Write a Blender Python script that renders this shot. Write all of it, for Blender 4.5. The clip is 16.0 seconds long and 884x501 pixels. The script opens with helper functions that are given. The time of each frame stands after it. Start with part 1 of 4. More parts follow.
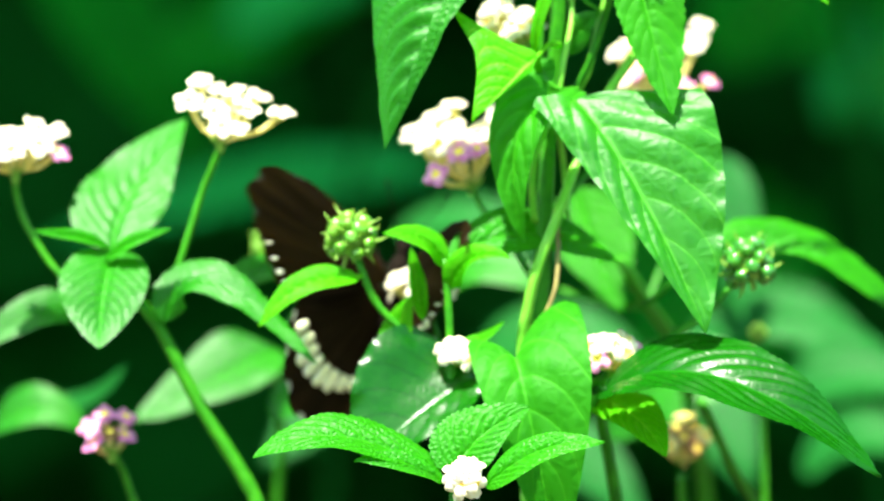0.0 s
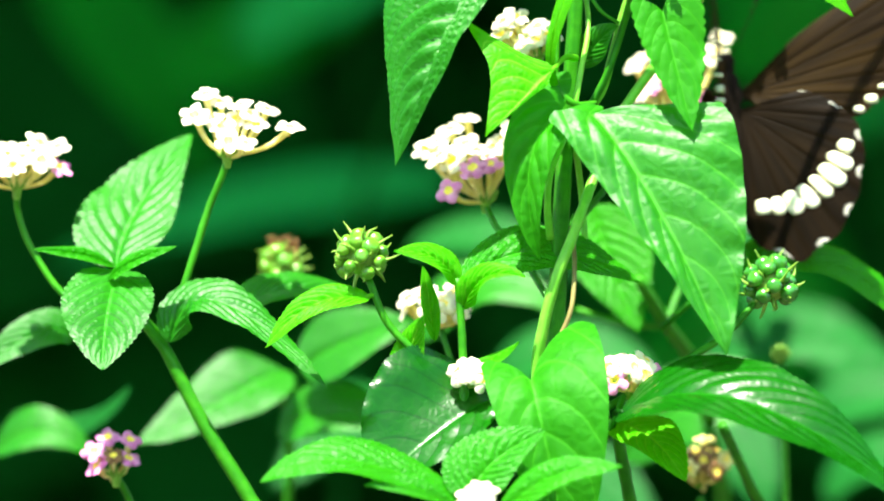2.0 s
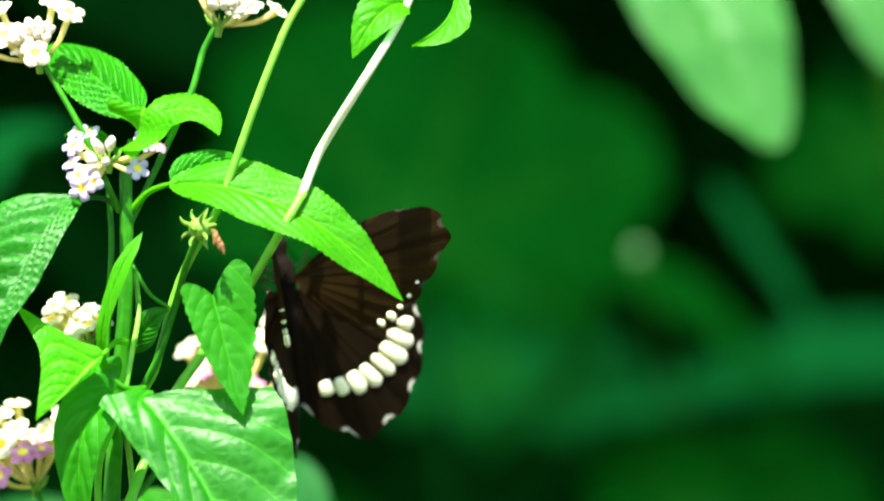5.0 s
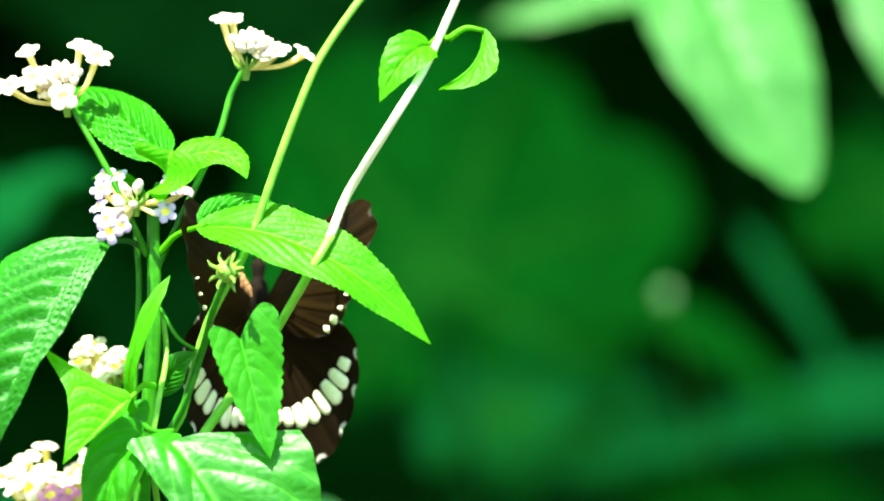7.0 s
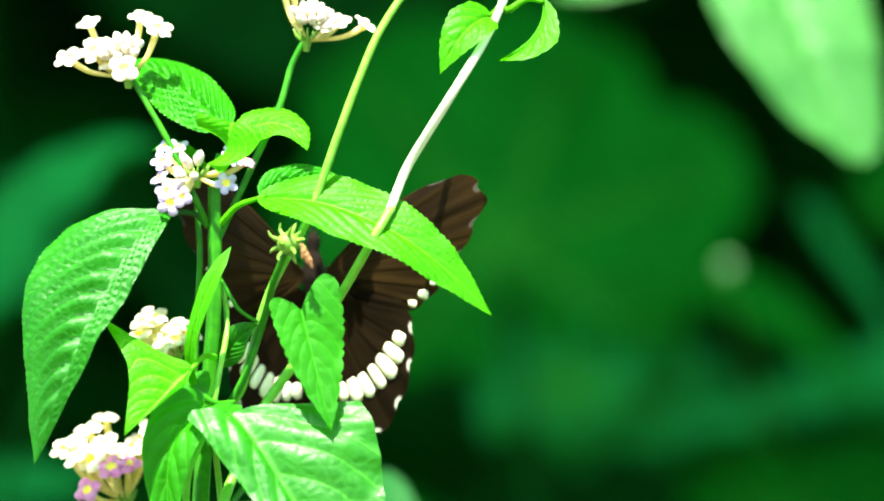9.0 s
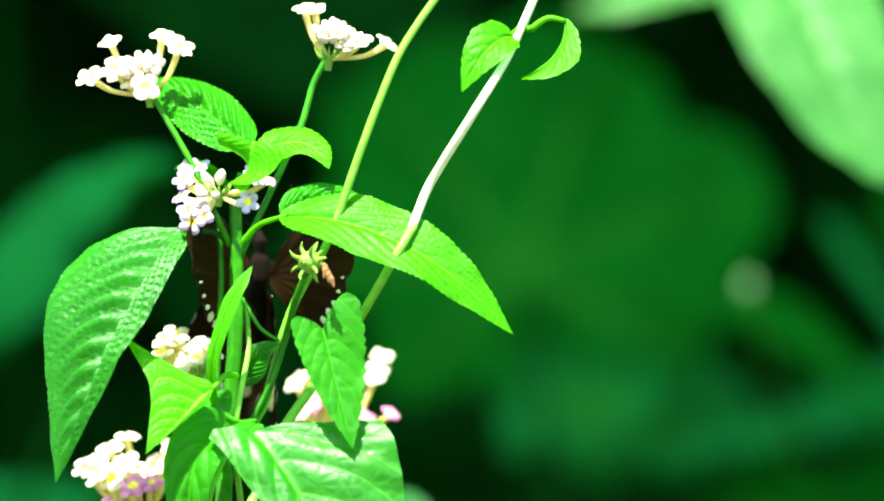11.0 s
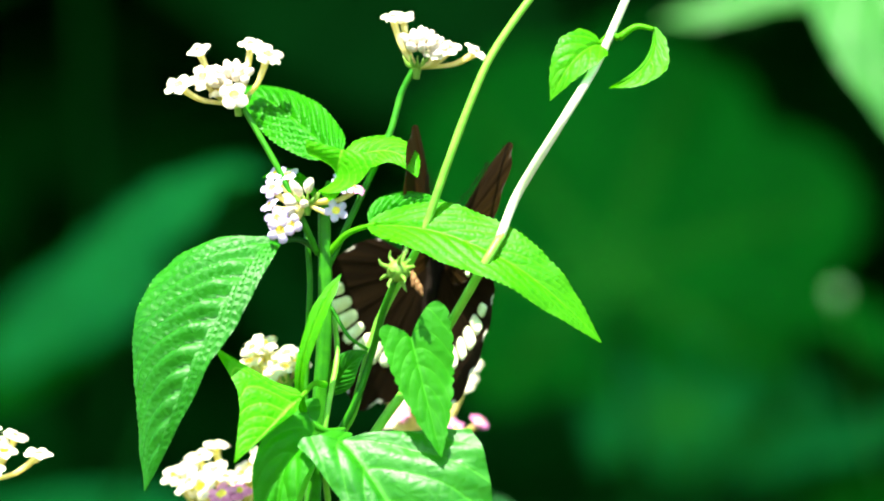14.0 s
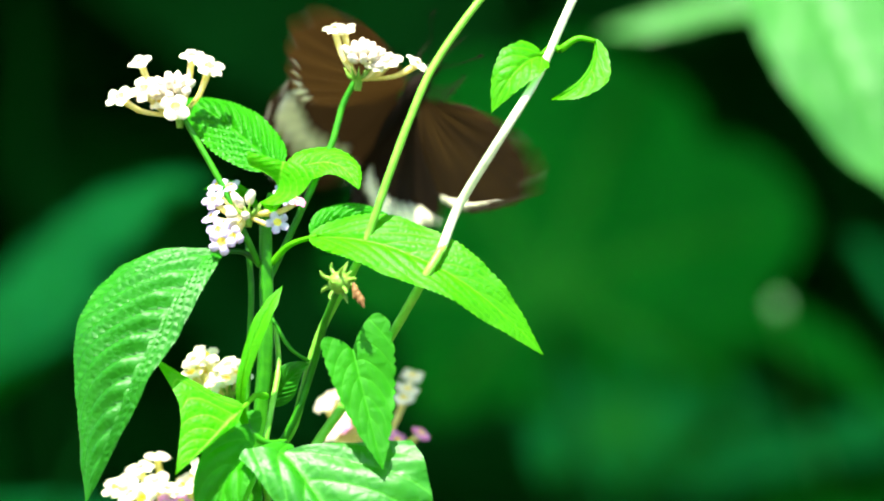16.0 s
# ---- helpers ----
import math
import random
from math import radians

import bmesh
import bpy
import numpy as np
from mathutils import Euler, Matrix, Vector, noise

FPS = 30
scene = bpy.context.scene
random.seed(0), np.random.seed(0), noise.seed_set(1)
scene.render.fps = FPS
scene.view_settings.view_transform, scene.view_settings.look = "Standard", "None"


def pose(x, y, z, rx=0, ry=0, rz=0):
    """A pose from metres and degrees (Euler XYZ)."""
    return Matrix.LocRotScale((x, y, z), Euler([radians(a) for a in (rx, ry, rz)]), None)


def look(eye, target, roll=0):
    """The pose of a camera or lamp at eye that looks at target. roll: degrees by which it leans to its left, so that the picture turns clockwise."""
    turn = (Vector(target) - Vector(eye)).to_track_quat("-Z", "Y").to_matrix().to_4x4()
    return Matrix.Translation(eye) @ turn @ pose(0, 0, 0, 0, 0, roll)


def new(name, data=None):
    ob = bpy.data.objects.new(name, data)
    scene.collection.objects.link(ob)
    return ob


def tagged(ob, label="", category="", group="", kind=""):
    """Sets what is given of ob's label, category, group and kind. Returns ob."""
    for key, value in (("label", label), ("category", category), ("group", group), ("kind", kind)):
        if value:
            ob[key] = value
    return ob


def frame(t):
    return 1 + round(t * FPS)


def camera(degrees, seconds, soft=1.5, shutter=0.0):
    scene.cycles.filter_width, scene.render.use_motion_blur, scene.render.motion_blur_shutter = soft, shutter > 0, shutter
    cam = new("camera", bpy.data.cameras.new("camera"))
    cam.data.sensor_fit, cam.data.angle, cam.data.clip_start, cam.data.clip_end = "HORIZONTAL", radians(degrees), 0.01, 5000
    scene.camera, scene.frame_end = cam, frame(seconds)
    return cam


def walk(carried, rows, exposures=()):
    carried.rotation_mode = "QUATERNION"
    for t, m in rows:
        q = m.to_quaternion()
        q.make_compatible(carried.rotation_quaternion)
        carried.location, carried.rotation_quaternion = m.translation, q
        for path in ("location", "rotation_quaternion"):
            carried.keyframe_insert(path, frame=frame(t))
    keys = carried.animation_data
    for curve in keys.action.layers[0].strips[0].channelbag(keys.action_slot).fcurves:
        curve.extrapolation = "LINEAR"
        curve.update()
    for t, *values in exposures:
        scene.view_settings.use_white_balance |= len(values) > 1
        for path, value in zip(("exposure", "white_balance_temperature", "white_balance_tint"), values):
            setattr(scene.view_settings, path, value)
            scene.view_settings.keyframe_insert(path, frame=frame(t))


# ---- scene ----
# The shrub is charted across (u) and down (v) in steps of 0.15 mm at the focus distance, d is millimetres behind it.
EYE = Vector((0.0, 0.0, 0.80))
FOCUS = 2.0
STEP = 0.00015


def at(u, v, d=0.0):
    reach = (FOCUS + d / 1000) / FOCUS
    return EYE + Vector(((u - 784) * STEP * reach, FOCUS + d / 1000, (444 - v) * STEP * reach))


def aim(du, dv, back=0.0):
    """The camera's pose; back: millimetres by which it stands back from the shrub."""
    eye = EYE - Vector((0, back / 1000, 0))
    return look(eye, at(784 - du, 444 - dv))


# ---------------------------------------------------------------- camera
cam = camera(6.727, 16.0, soft=2.0, shutter=0.4)
cam.data.dof.use_dof = True
cam.data.dof.focus_distance = 1.995
cam.data.dof.aperture_fstop = 7.0
walk(cam, [
    (0.0, aim(148, -230, 56)), (0.5, aim(156, -226, 36)), (1.0, aim(168, -218)), (1.5, aim(175, -207)), (2.0, aim(171, -197)),
    (2.5, aim(168, -186)), (3.0, aim(90, -163)), (3.3, aim(28, -96)), (3.5, aim(0, 0)), (3.7, aim(-31, 60)), (4.0, aim(-191, 150)),
    (4.2, aim(-294, 162)), (4.5, aim(-493, 208)), (4.8, aim(-600, 253)), (5.0, aim(-626, 308)), (5.2, aim(-629, 336)),
    (6.2, aim(-600, 385)), (7.3, aim(-564, 384)), (7.5, aim(-553, 366)), (8.0, aim(-531, 318)), (8.5, aim(-494, 324)),
    (9.7, aim(-455, 345)), (11.0, aim(-431, 367)), (11.5, aim(-417, 384)), (11.8, aim(-408, 391)), (12.0, aim(-402, 394, -14)), (12.3, aim(-390, 397)), (12.5, aim(-371, 398)), (12.8, aim(-322, 374, -18)),
    (13.0, aim(-298, 362, -40)), (13.3, aim(-287, 368)), (13.5, aim(-281, 373)), (14.0, aim(-274, 382)), (14.5, aim(-272, 390)), (15.0, aim(-271, 396)),
    (15.5, aim(-324, 402)), (16.0, aim(-378, 403)),
], exposures=[(0.0, 2.22, 6700, 4), (2.5, 2.22, 6700, 4), (3.5, 2.14, 6700, 4), (4.5, 1.95, 6700, 4), (5.2, 2.08, 6700, 4), (7.3, 2.45, 6700, 4), (8.7, 2.42, 6700, 4), (11.0, 2.36, 6700, 4), (12.0, 2.36, 6700, 4), (13.0, 2.25, 6700, 4), (16.0, 2.27, 6700, 4)])

# ---------------------------------------------------------------- daylight
TO_SUN = Vector((-0.17, -0.42, 1.0)).normalized()
world = bpy.data.worlds.new("daylight")
scene.world = world
world.use_nodes = True
wn = world.node_tree.nodes
sky = wn.new("ShaderNodeTexSky")
sky.sky_type = "NISHITA"
sky.sun_disc = False
sky.sun_elevation = math.asin(TO_SUN.z)
sky.sun_rotation = math.atan2(TO_SUN.x, TO_SUN.y)
wn["Background"].inputs["Strength"].default_value = 0.14
world.node_tree.links.new(sky.outputs[0], wn["Background"].inputs["Color"])
sun_data = bpy.data.lights.new("sun", "SUN")
sun_data.energy, sun_data.angle, sun_data.color = 5.0, radians(0.53), (1.0, 0.96, 0.88)
sun = new("sun", sun_data)
sun.matrix_world = look(TO_SUN * 10, (0, 0, 0))


# ---------------------------------------------------------------- materials
class Nodes:
    """A small writer of node trees."""

    def __init__(self, name):
        self.m = bpy.data.materials.new(name)
        self.m.use_nodes = True
        self.t = self.m.node_tree
        self.t.nodes.clear()
        self.out = self.t.nodes.new("ShaderNodeOutputMaterial")

    def n(self, kind, **ins):
        node = self.t.nodes.new(kind)
        for key, value in ins.items():
            self.put(node, key.replace("_", " "), value)
        return node

    def put(self, node, key, value):
        key = int(key[1:]) if key[0] == "i" and key[1:].isdigit() else key
        if isinstance(value, bpy.types.NodeSocket):
            self.t.links.new(value, node.inputs[key])
        else:
            node.inputs[key].default_value = value

    def math(self, op, a, b=0.0, clamp=False):
        node = self.t.nodes.new("ShaderNodeMath")
        node.operation, node.use_clamp = op, clamp
        self.put(node, "i0", a), self.put(node, "i1", b)
        return node.outputs[0]

    def mix(self, f, a, b):
        node = self.t.nodes.new("ShaderNodeMix")
        node.data_type = "RGBA"
        self.put(node, "i0", f), self.put(node, "i6", a), self.put(node, "i7", b)
        return node.outputs[2]

    def noise(self, scale, detail=3.0, where=None):
        node = self.n("ShaderNodeTexNoise", Scale=scale, Detail=detail)
        if where:
            self.t.links.new(where, node.inputs["Vector"])
        return node.outputs["Fac"]

    def ramp(self, x, lo, hi):
        node = self.t.nodes.new("ShaderNodeMapRange")
        node.interpolation_type = "SMOOTHSTEP"
        self.put(node, "i0", x), self.put(node, "i1", lo), self.put(node, "i2", hi)
        return node.outputs[0]

    def done(self, shader):
        self.t.links.new(shader, self.out.inputs["Surface"])
        return self.m


def rgb(r, g, b):
    return (r, g, b, 1.0)


def leaf_material(name, base, young, vein, through_colour, rough=0.36, thin=0.33, bump=0.5, gloss=0.24, groove_shade=None, cells=480.0):
    """Leaf: UV x counts the side veins, y runs across the blade from 0 to 1."""
    k = Nodes(name)
    obj = k.n("ShaderNodeTexCoord").outputs["Object"]
    uv = k.n("ShaderNodeSeparateXYZ", Vector=k.n("ShaderNodeTexCoord").outputs["UV"])
    s, q = uv.outputs[0], k.math("ABSOLUTE", k.math("SUBTRACT", k.math("MULTIPLY", uv.outputs[1], 2.0), 1.0))
    run = k.math("ADD", s, k.math("MULTIPLY", k.math("SUBTRACT", k.noise(110, 2, obj), 0.5), 0.14))
    near = k.math("ABSOLUTE", k.math("SUBTRACT", k.math("FRACT", k.math("ADD", run, 8.5)), 0.5))
    lateral = k.math("SUBTRACT", 1.0, k.ramp(near, 0.02, 0.085))
    rib = k.math("SUBTRACT", 1.0, k.ramp(q, 0.015, 0.055))
    line = k.math("MAXIMUM", k.math("MULTIPLY", lateral, 0.7), rib)
    cell = k.n("ShaderNodeTexVoronoi", Scale=cells)
    cell.feature = "DISTANCE_TO_EDGE"
    k.t.links.new(obj, cell.inputs["Vector"])
    net = k.ramp(cell.outputs["Distance"], 0.0, 0.35)
    info = k.n("ShaderNodeObjectInfo").outputs["Random"]
    patch = k.ramp(k.noise(38, 4, obj), 0.32, 0.72)
    col = k.mix(k.math("MULTIPLY", patch, 0.8), base, young)
    col = k.mix(k.math("MULTIPLY", info, 0.35), col, young)
    col = k.mix(k.math("MULTIPLY", k.math("SUBTRACT", 1.0, net), 0.16), col, vein)
    fleck = k.ramp(k.noise(420, 2, obj), 0.70, 0.78)
    col = k.mix(k.math("MULTIPLY", fleck, 0.15), col, rgb(0.12, 0.16, 0.03))
    # dark tone paints shade into the sunken side veins where it is given
    col = k.mix(k.math("MULTIPLY", lateral, 0.6 if groove_shade else 0.5), col, groove_shade or vein)
    col = k.mix(k.math("MULTIPLY", rib, 0.6), col, vein)
    height = k.math("ADD", k.math("MULTIPLY", net, 0.8), k.math("MULTIPLY", line, -0.9))
    height = k.math("ADD", height, k.math("MULTIPLY", k.noise(1100, 2, obj), 0.35))
    b = k.n("ShaderNodeBump", Strength=bump, Distance=0.0008, Height=height)
    r = k.math("ADD", rough, k.math("MULTIPLY", k.noise(120, 3, obj), 0.16))
    p = k.n("ShaderNodeBsdfPrincipled", Base_Color=col, Roughness=r, Normal=b.outputs[0])
    k.put(p, "Specular IOR Level", gloss)
    tr = k.n("ShaderNodeBsdfTranslucent", Color=k.mix(k.math("MULTIPLY", line, 0.5), through_colour, vein), Normal=b.outputs[0])
    mixed = k.n("ShaderNodeMixShader", i0=thin, i1=p.outputs[0], i2=tr.outputs[0])
    return k.done(mixed.outputs[0])


def plain_material(name, a, b, scale=300.0, rough=0.5, thin=0.0, bump=0.3, gloss=0.4, through_colour=None):
    k = Nodes(name)
    obj = k.n("ShaderNodeTexCoord").outputs["Object"]
    f = k.ramp(k.noise(scale, 4, obj), 0.3, 0.7)
    f = k.math("ADD", k.math("MULTIPLY", f, 0.7), k.math("MULTIPLY", k.n("ShaderNodeObjectInfo").outputs["Random"], 0.3))
    col = k.mix(f, a, b)
    bm_ = k.n("ShaderNodeBump", Strength=bump, Distance=0.0004, Height=k.noise(scale * 3, 3, obj))
    p = k.n("ShaderNodeBsdfPrincipled", Base_Color=col, Roughness=rough, Normal=bm_.outputs[0])
    k.put(p, "Specular IOR Level", gloss)
    if not thin:
        return k.done(p.outputs[0])
    tr = k.n("ShaderNodeBsdfTranslucent", Color=through_colour or col)
    return k.done(k.n("ShaderNodeMixShader", i0=thin, i1=p.outputs[0], i2=tr.outputs[0]).outputs[0])


M_LEAF = leaf_material("lantana_leaf", rgb(0.004, 0.086, 0.001), rgb(0.012, 0.165, 0.001), rgb(0.024, 0.25, 0.004), rgb(0.040, 0.42, 0.001), groove_shade=rgb(0.001, 0.032, 0.001), rough=0.40, gloss=0.33, bump=0.17)
M_DARK = leaf_material("glossy_leaf", rgb(0.0015, 0.046, 0.001), rgb(0.004, 0.085, 0.001), rgb(0.010, 0.13, 0.004), rgb(0.020, 0.26, 0.002), rough=0.20, thin=0.3, gloss=0.24, bump=0.07, groove_shade=rgb(0.001, 0.036, 0.001), cells=380.0)
M_YOUNG = leaf_material("young_leaf", rgb(0.020, 0.24, 0.001), rgb(0.040, 0.33, 0.001), rgb(0.22, 0.60, 0.03), rgb(0.10, 0.62, 0.002), thin=0.5, gloss=0.10, bump=0.18)
M_LIT = leaf_material("thin_lit_leaf", rgb(0.018, 0.18, 0.001), rgb(0.034, 0.26, 0.001), rgb(0.11, 0.42, 0.008), rgb(0.10, 0.54, 0.002), thin=0.42, gloss=0.12, bump=0.16)
M_MATTE = leaf_material("matte_vine_leaf", rgb(0.008, 0.115, 0.001), rgb(0.018, 0.185, 0.002), rgb(0.04, 0.28, 0.008), rgb(0.05, 0.46, 0.003), thin=0.34, gloss=0.14, rough=0.48, bump=0.20, cells=260.0)
M_VINE = leaf_material("vine_leaf", rgb(0.005, 0.095, 0.001), rgb(0.012, 0.165, 0.001), rgb(0.050, 0.29, 0.01), rgb(0.045, 0.46, 0.002), thin=0.34, bump=0.18, gloss=0.36, rough=0.38, cells=300.0)
M_CRINKLE = leaf_material("crinkled_top_leaf", rgb(0.010, 0.150, 0.001), rgb(0.024, 0.235, 0.002), rgb(0.04, 0.32, 0.006), rgb(0.06, 0.48, 0.002), groove_shade=rgb(0.004, 0.075, 0.001), rough=0.36, gloss=0.18, bump=0.36, thin=0.38, cells=560.0)
M_BROAD = leaf_material("broad_leaf", rgb(0.022, 0.125, 0.018), rgb(0.036, 0.175, 0.028), rgb(0.07, 0.25, 0.05), rgb(0.05, 0.30, 0.02), thin=0.3, bump=0.2, gloss=0.25)
# deep shade is put into this green, far darker than the other leaves
M_SHADE = leaf_material("shade_darkened_leaf", rgb(0.001, 0.030, 0.002), rgb(0.002, 0.050, 0.003), rgb(0.005, 0.09, 0.008), rgb(0.002, 0.075, 0.003), thin=0.25, bump=0.2, rough=0.6, gloss=0.03)
M_PALM = leaf_material("lobed_leaf", rgb(0.002, 0.105, 0.004), rgb(0.004, 0.155, 0.006), rgb(0.010, 0.20, 0.012), rgb(0.006, 0.28, 0.004), thin=0.25, bump=0.2, rough=0.6, gloss=0.03)
M_SOFT = leaf_material("low_lantana_leaf", rgb(0.004, 0.062, 0.009), rgb(0.007, 0.098, 0.013), rgb(0.02, 0.16, 0.025), rgb(0.010, 0.18, 0.010), thin=0.28, bump=0.2, gloss=0.08)
M_MID = leaf_material("shaded_broad_leaf", rgb(0.005, 0.185, 0.028), rgb(0.010, 0.27, 0.038), rgb(0.02, 0.31, 0.045), rgb(0.014, 0.38, 0.012), thin=0.28, bump=0.2, rough=0.55, gloss=0.06)
M_STEM = plain_material("green_stem", rgb(0.012, 0.13, 0.003), rgb(0.034, 0.22, 0.005), 260, 0.45, 0.1, gloss=0.2)
# pale colour that stands in for a sparkle of sun
M_GLINT = plain_material("pale_glint", rgb(0.10, 0.34, 0.08), rgb(0.17, 0.42, 0.13), 300, 0.3, gloss=0.6)
M_RIB = plain_material("leaf_rib", rgb(0.010, 0.15, 0.006), rgb(0.018, 0.19, 0.010), 200, 0.6, gloss=0.05)
M_PALE = plain_material("pale_vine_stem", rgb(0.50, 0.64, 0.27), rgb(0.68, 0.75, 0.48), 240, 0.4)
M_LIME = plain_material("lime_vine_stem", rgb(0.09, 0.36, 0.02), rgb(0.17, 0.46, 0.04), 240, 0.42, gloss=0.25)
M_BROWN = plain_material("dry_brown_stem", rgb(0.14, 0.10, 0.03), rgb(0.22, 0.20, 0.05), 400, 0.6)
M_DRY = plain_material("withered_petal", rgb(0.12, 0.05, 0.012), rgb(0.22, 0.11, 0.03), 500, 0.7)
M_CREAM = plain_material("cream_petal", rgb(0.82, 0.77, 0.48), rgb(0.87, 0.84, 0.66), 700, 0.55, 0.4)
M_PINK = plain_material("pink_petal", rgb(0.62, 0.13, 0.38), rgb(0.78, 0.34, 0.56), 500, 0.55, 0.3)
M_LILAC = plain_material("pale_lilac_petal", rgb(0.46, 0.36, 0.58), rgb(0.64, 0.55, 0.72), 500, 0.55, 0.3)
M_EYE = plain_material("yellow_throat", rgb(0.80, 0.55, 0.04), rgb(0.85, 0.66, 0.08), 800, 0.6)
M_TUBE = plain_material("flower_tube", rgb(0.74, 0.66, 0.16), rgb(0.84, 0.78, 0.36), 700, 0.6, 0.5)
M_BUD = plain_material("flower_bud", rgb(0.56, 0.46, 0.32), rgb(0.72, 0.64, 0.52), 700, 0.6)
M_BERRY = plain_material("green_berry", rgb(0.012, 0.12, 0.012), rgb(0.05, 0.24, 0.012), 300, 0.25, gloss=0.6, bump=0.1)
M_RIPE = plain_material("yellow_green_berry", rgb(0.030, 0.17, 0.008), rgb(0.13, 0.29, 0.015), 300, 0.3, gloss=0.5, bump=0.1)
M_BRACT = plain_material("green_bract", rgb(0.11, 0.31, 0.02), rgb(0.24, 0.42, 0.05), 600, 0.5, 0.25)
M_BODY = plain_material("butterfly_fur", rgb(0.004, 0.003, 0.002), rgb(0.012, 0.008, 0.005), 2500, 0.9, bump=0.5, gloss=0.05)
M_SPOT = plain_material("cream_scale_spot", rgb(0.70, 0.70, 0.38), rgb(0.80, 0.80, 0.58), 900, 0.7)
M_SOIL = plain_material("soil", rgb(0.035, 0.028, 0.018), rgb(0.07, 0.06, 0.035), 14, 0.95, bump=0.9)
M_BARK = plain_material("bark", rgb(0.06, 0.05, 0.035), rgb(0.13, 0.11, 0.08), 30, 0.9, bump=0.9)


def wing_material(name, dark, brown, cells, edge=0.8, glow=rgb(0.03, 0.016, 0.005)):
    """Scaled wing: UV x runs out from the hinge, y round the fan of veins."""
    k = Nodes(name)
    obj = k.n("ShaderNodeTexCoord").outputs["Object"]
    uv = k.n("ShaderNodeSeparateXYZ", Vector=k.n("ShaderNodeTexCoord").outputs["UV"])
    r, a = uv.outputs[0], uv.outputs[1]
    near = k.math("ABSOLUTE", k.math("SUBTRACT", k.math("FRACT", k.math("MULTIPLY", a, cells)), 0.5))
    vein = k.math("SUBTRACT", 1.0, k.ramp(near, 0.03, 0.16))
    streak = k.ramp(k.noise(90, 5, k.n("ShaderNodeCombineXYZ", X=k.math("MULTIPLY", r, 0.012), Y=k.math("MULTIPLY", a, 0.16)).outputs[0]), 0.32, 0.68)
    col = k.mix(streak, dark, brown)
    col = k.mix(k.math("MULTIPLY", vein, 0.2), col, dark)
    rim = k.ramp(r, 0.968, 0.982)
    fringe = k.math("MULTIPLY", rim, k.ramp(near, 0.30, 0.42))
    col = k.mix(k.math("MULTIPLY", fringe, edge), col, rgb(0.74, 0.73, 0.60))
    b = k.n("ShaderNodeBump", Strength=0.5, Distance=0.0003, Height=k.math("ADD", vein, k.math("MULTIPLY", k.noise(1800, 2, obj), 0.5)))
    p = k.n("ShaderNodeBsdfPrincipled", Base_Color=col, Roughness=0.55, Normal=b.outputs[0])
    k.put(p, "Specular IOR Level", 0.05)
    tr = k.n("ShaderNodeBsdfTranslucent", Color=k.mix(0.5, col, glow))
    return k.done(k.n("ShaderNodeMixShader", i0=0.4, i1=p.outputs[0], i2=tr.outputs[0]).outputs[0])


M_FORE = wing_material("forewing_scales", rgb(0.007, 0.004, 0.0015), rgb(0.027, 0.015, 0.0035), 9.0, 0.06, rgb(0.06, 0.030, 0.007))
M_HIND = wing_material("hindwing_scales", rgb(0.004, 0.0025, 0.001), rgb(0.013, 0.0075, 0.003), 8.0)

# ---------------------------------------------------------------- building helpers
PLACE = {}


def thing(name, where, label, category, group="", kind=""):
    ob = new(name)
    ob.location = where
    ob.empty_display_size = 0.02
    PLACE[ob.name] = Vector(where)
    return tagged(ob, label, category, group, kind)


def hang(name, mesh, where, parent, label="", turn=None):
    """Links a mesh at a place of the world, under a thing or a part."""
    ob = new(name, mesh)
    ob.parent = parent
    PLACE[ob.name] = Vector(where)
    off = PLACE[ob.name] - (PLACE[parent.name] if parent else Vector())
    m = Matrix.Translation(off)
    ob.matrix_basis = m @ turn if turn else m
    return tagged(ob, label)


def mesh_of(name, bm, *mats):
    me = bpy.data.meshes.new(name)
    bm.to_mesh(me)
    bm.free()
    for m in mats:
        me.materials.append(m)
    me.polygons.foreach_set("use_smooth", [True] * len(me.polygons))
    return me


def bez(a, b, c, s):
    return a * (1 - s) ** 2 + b * 2 * s * (1 - s) + c * s * s


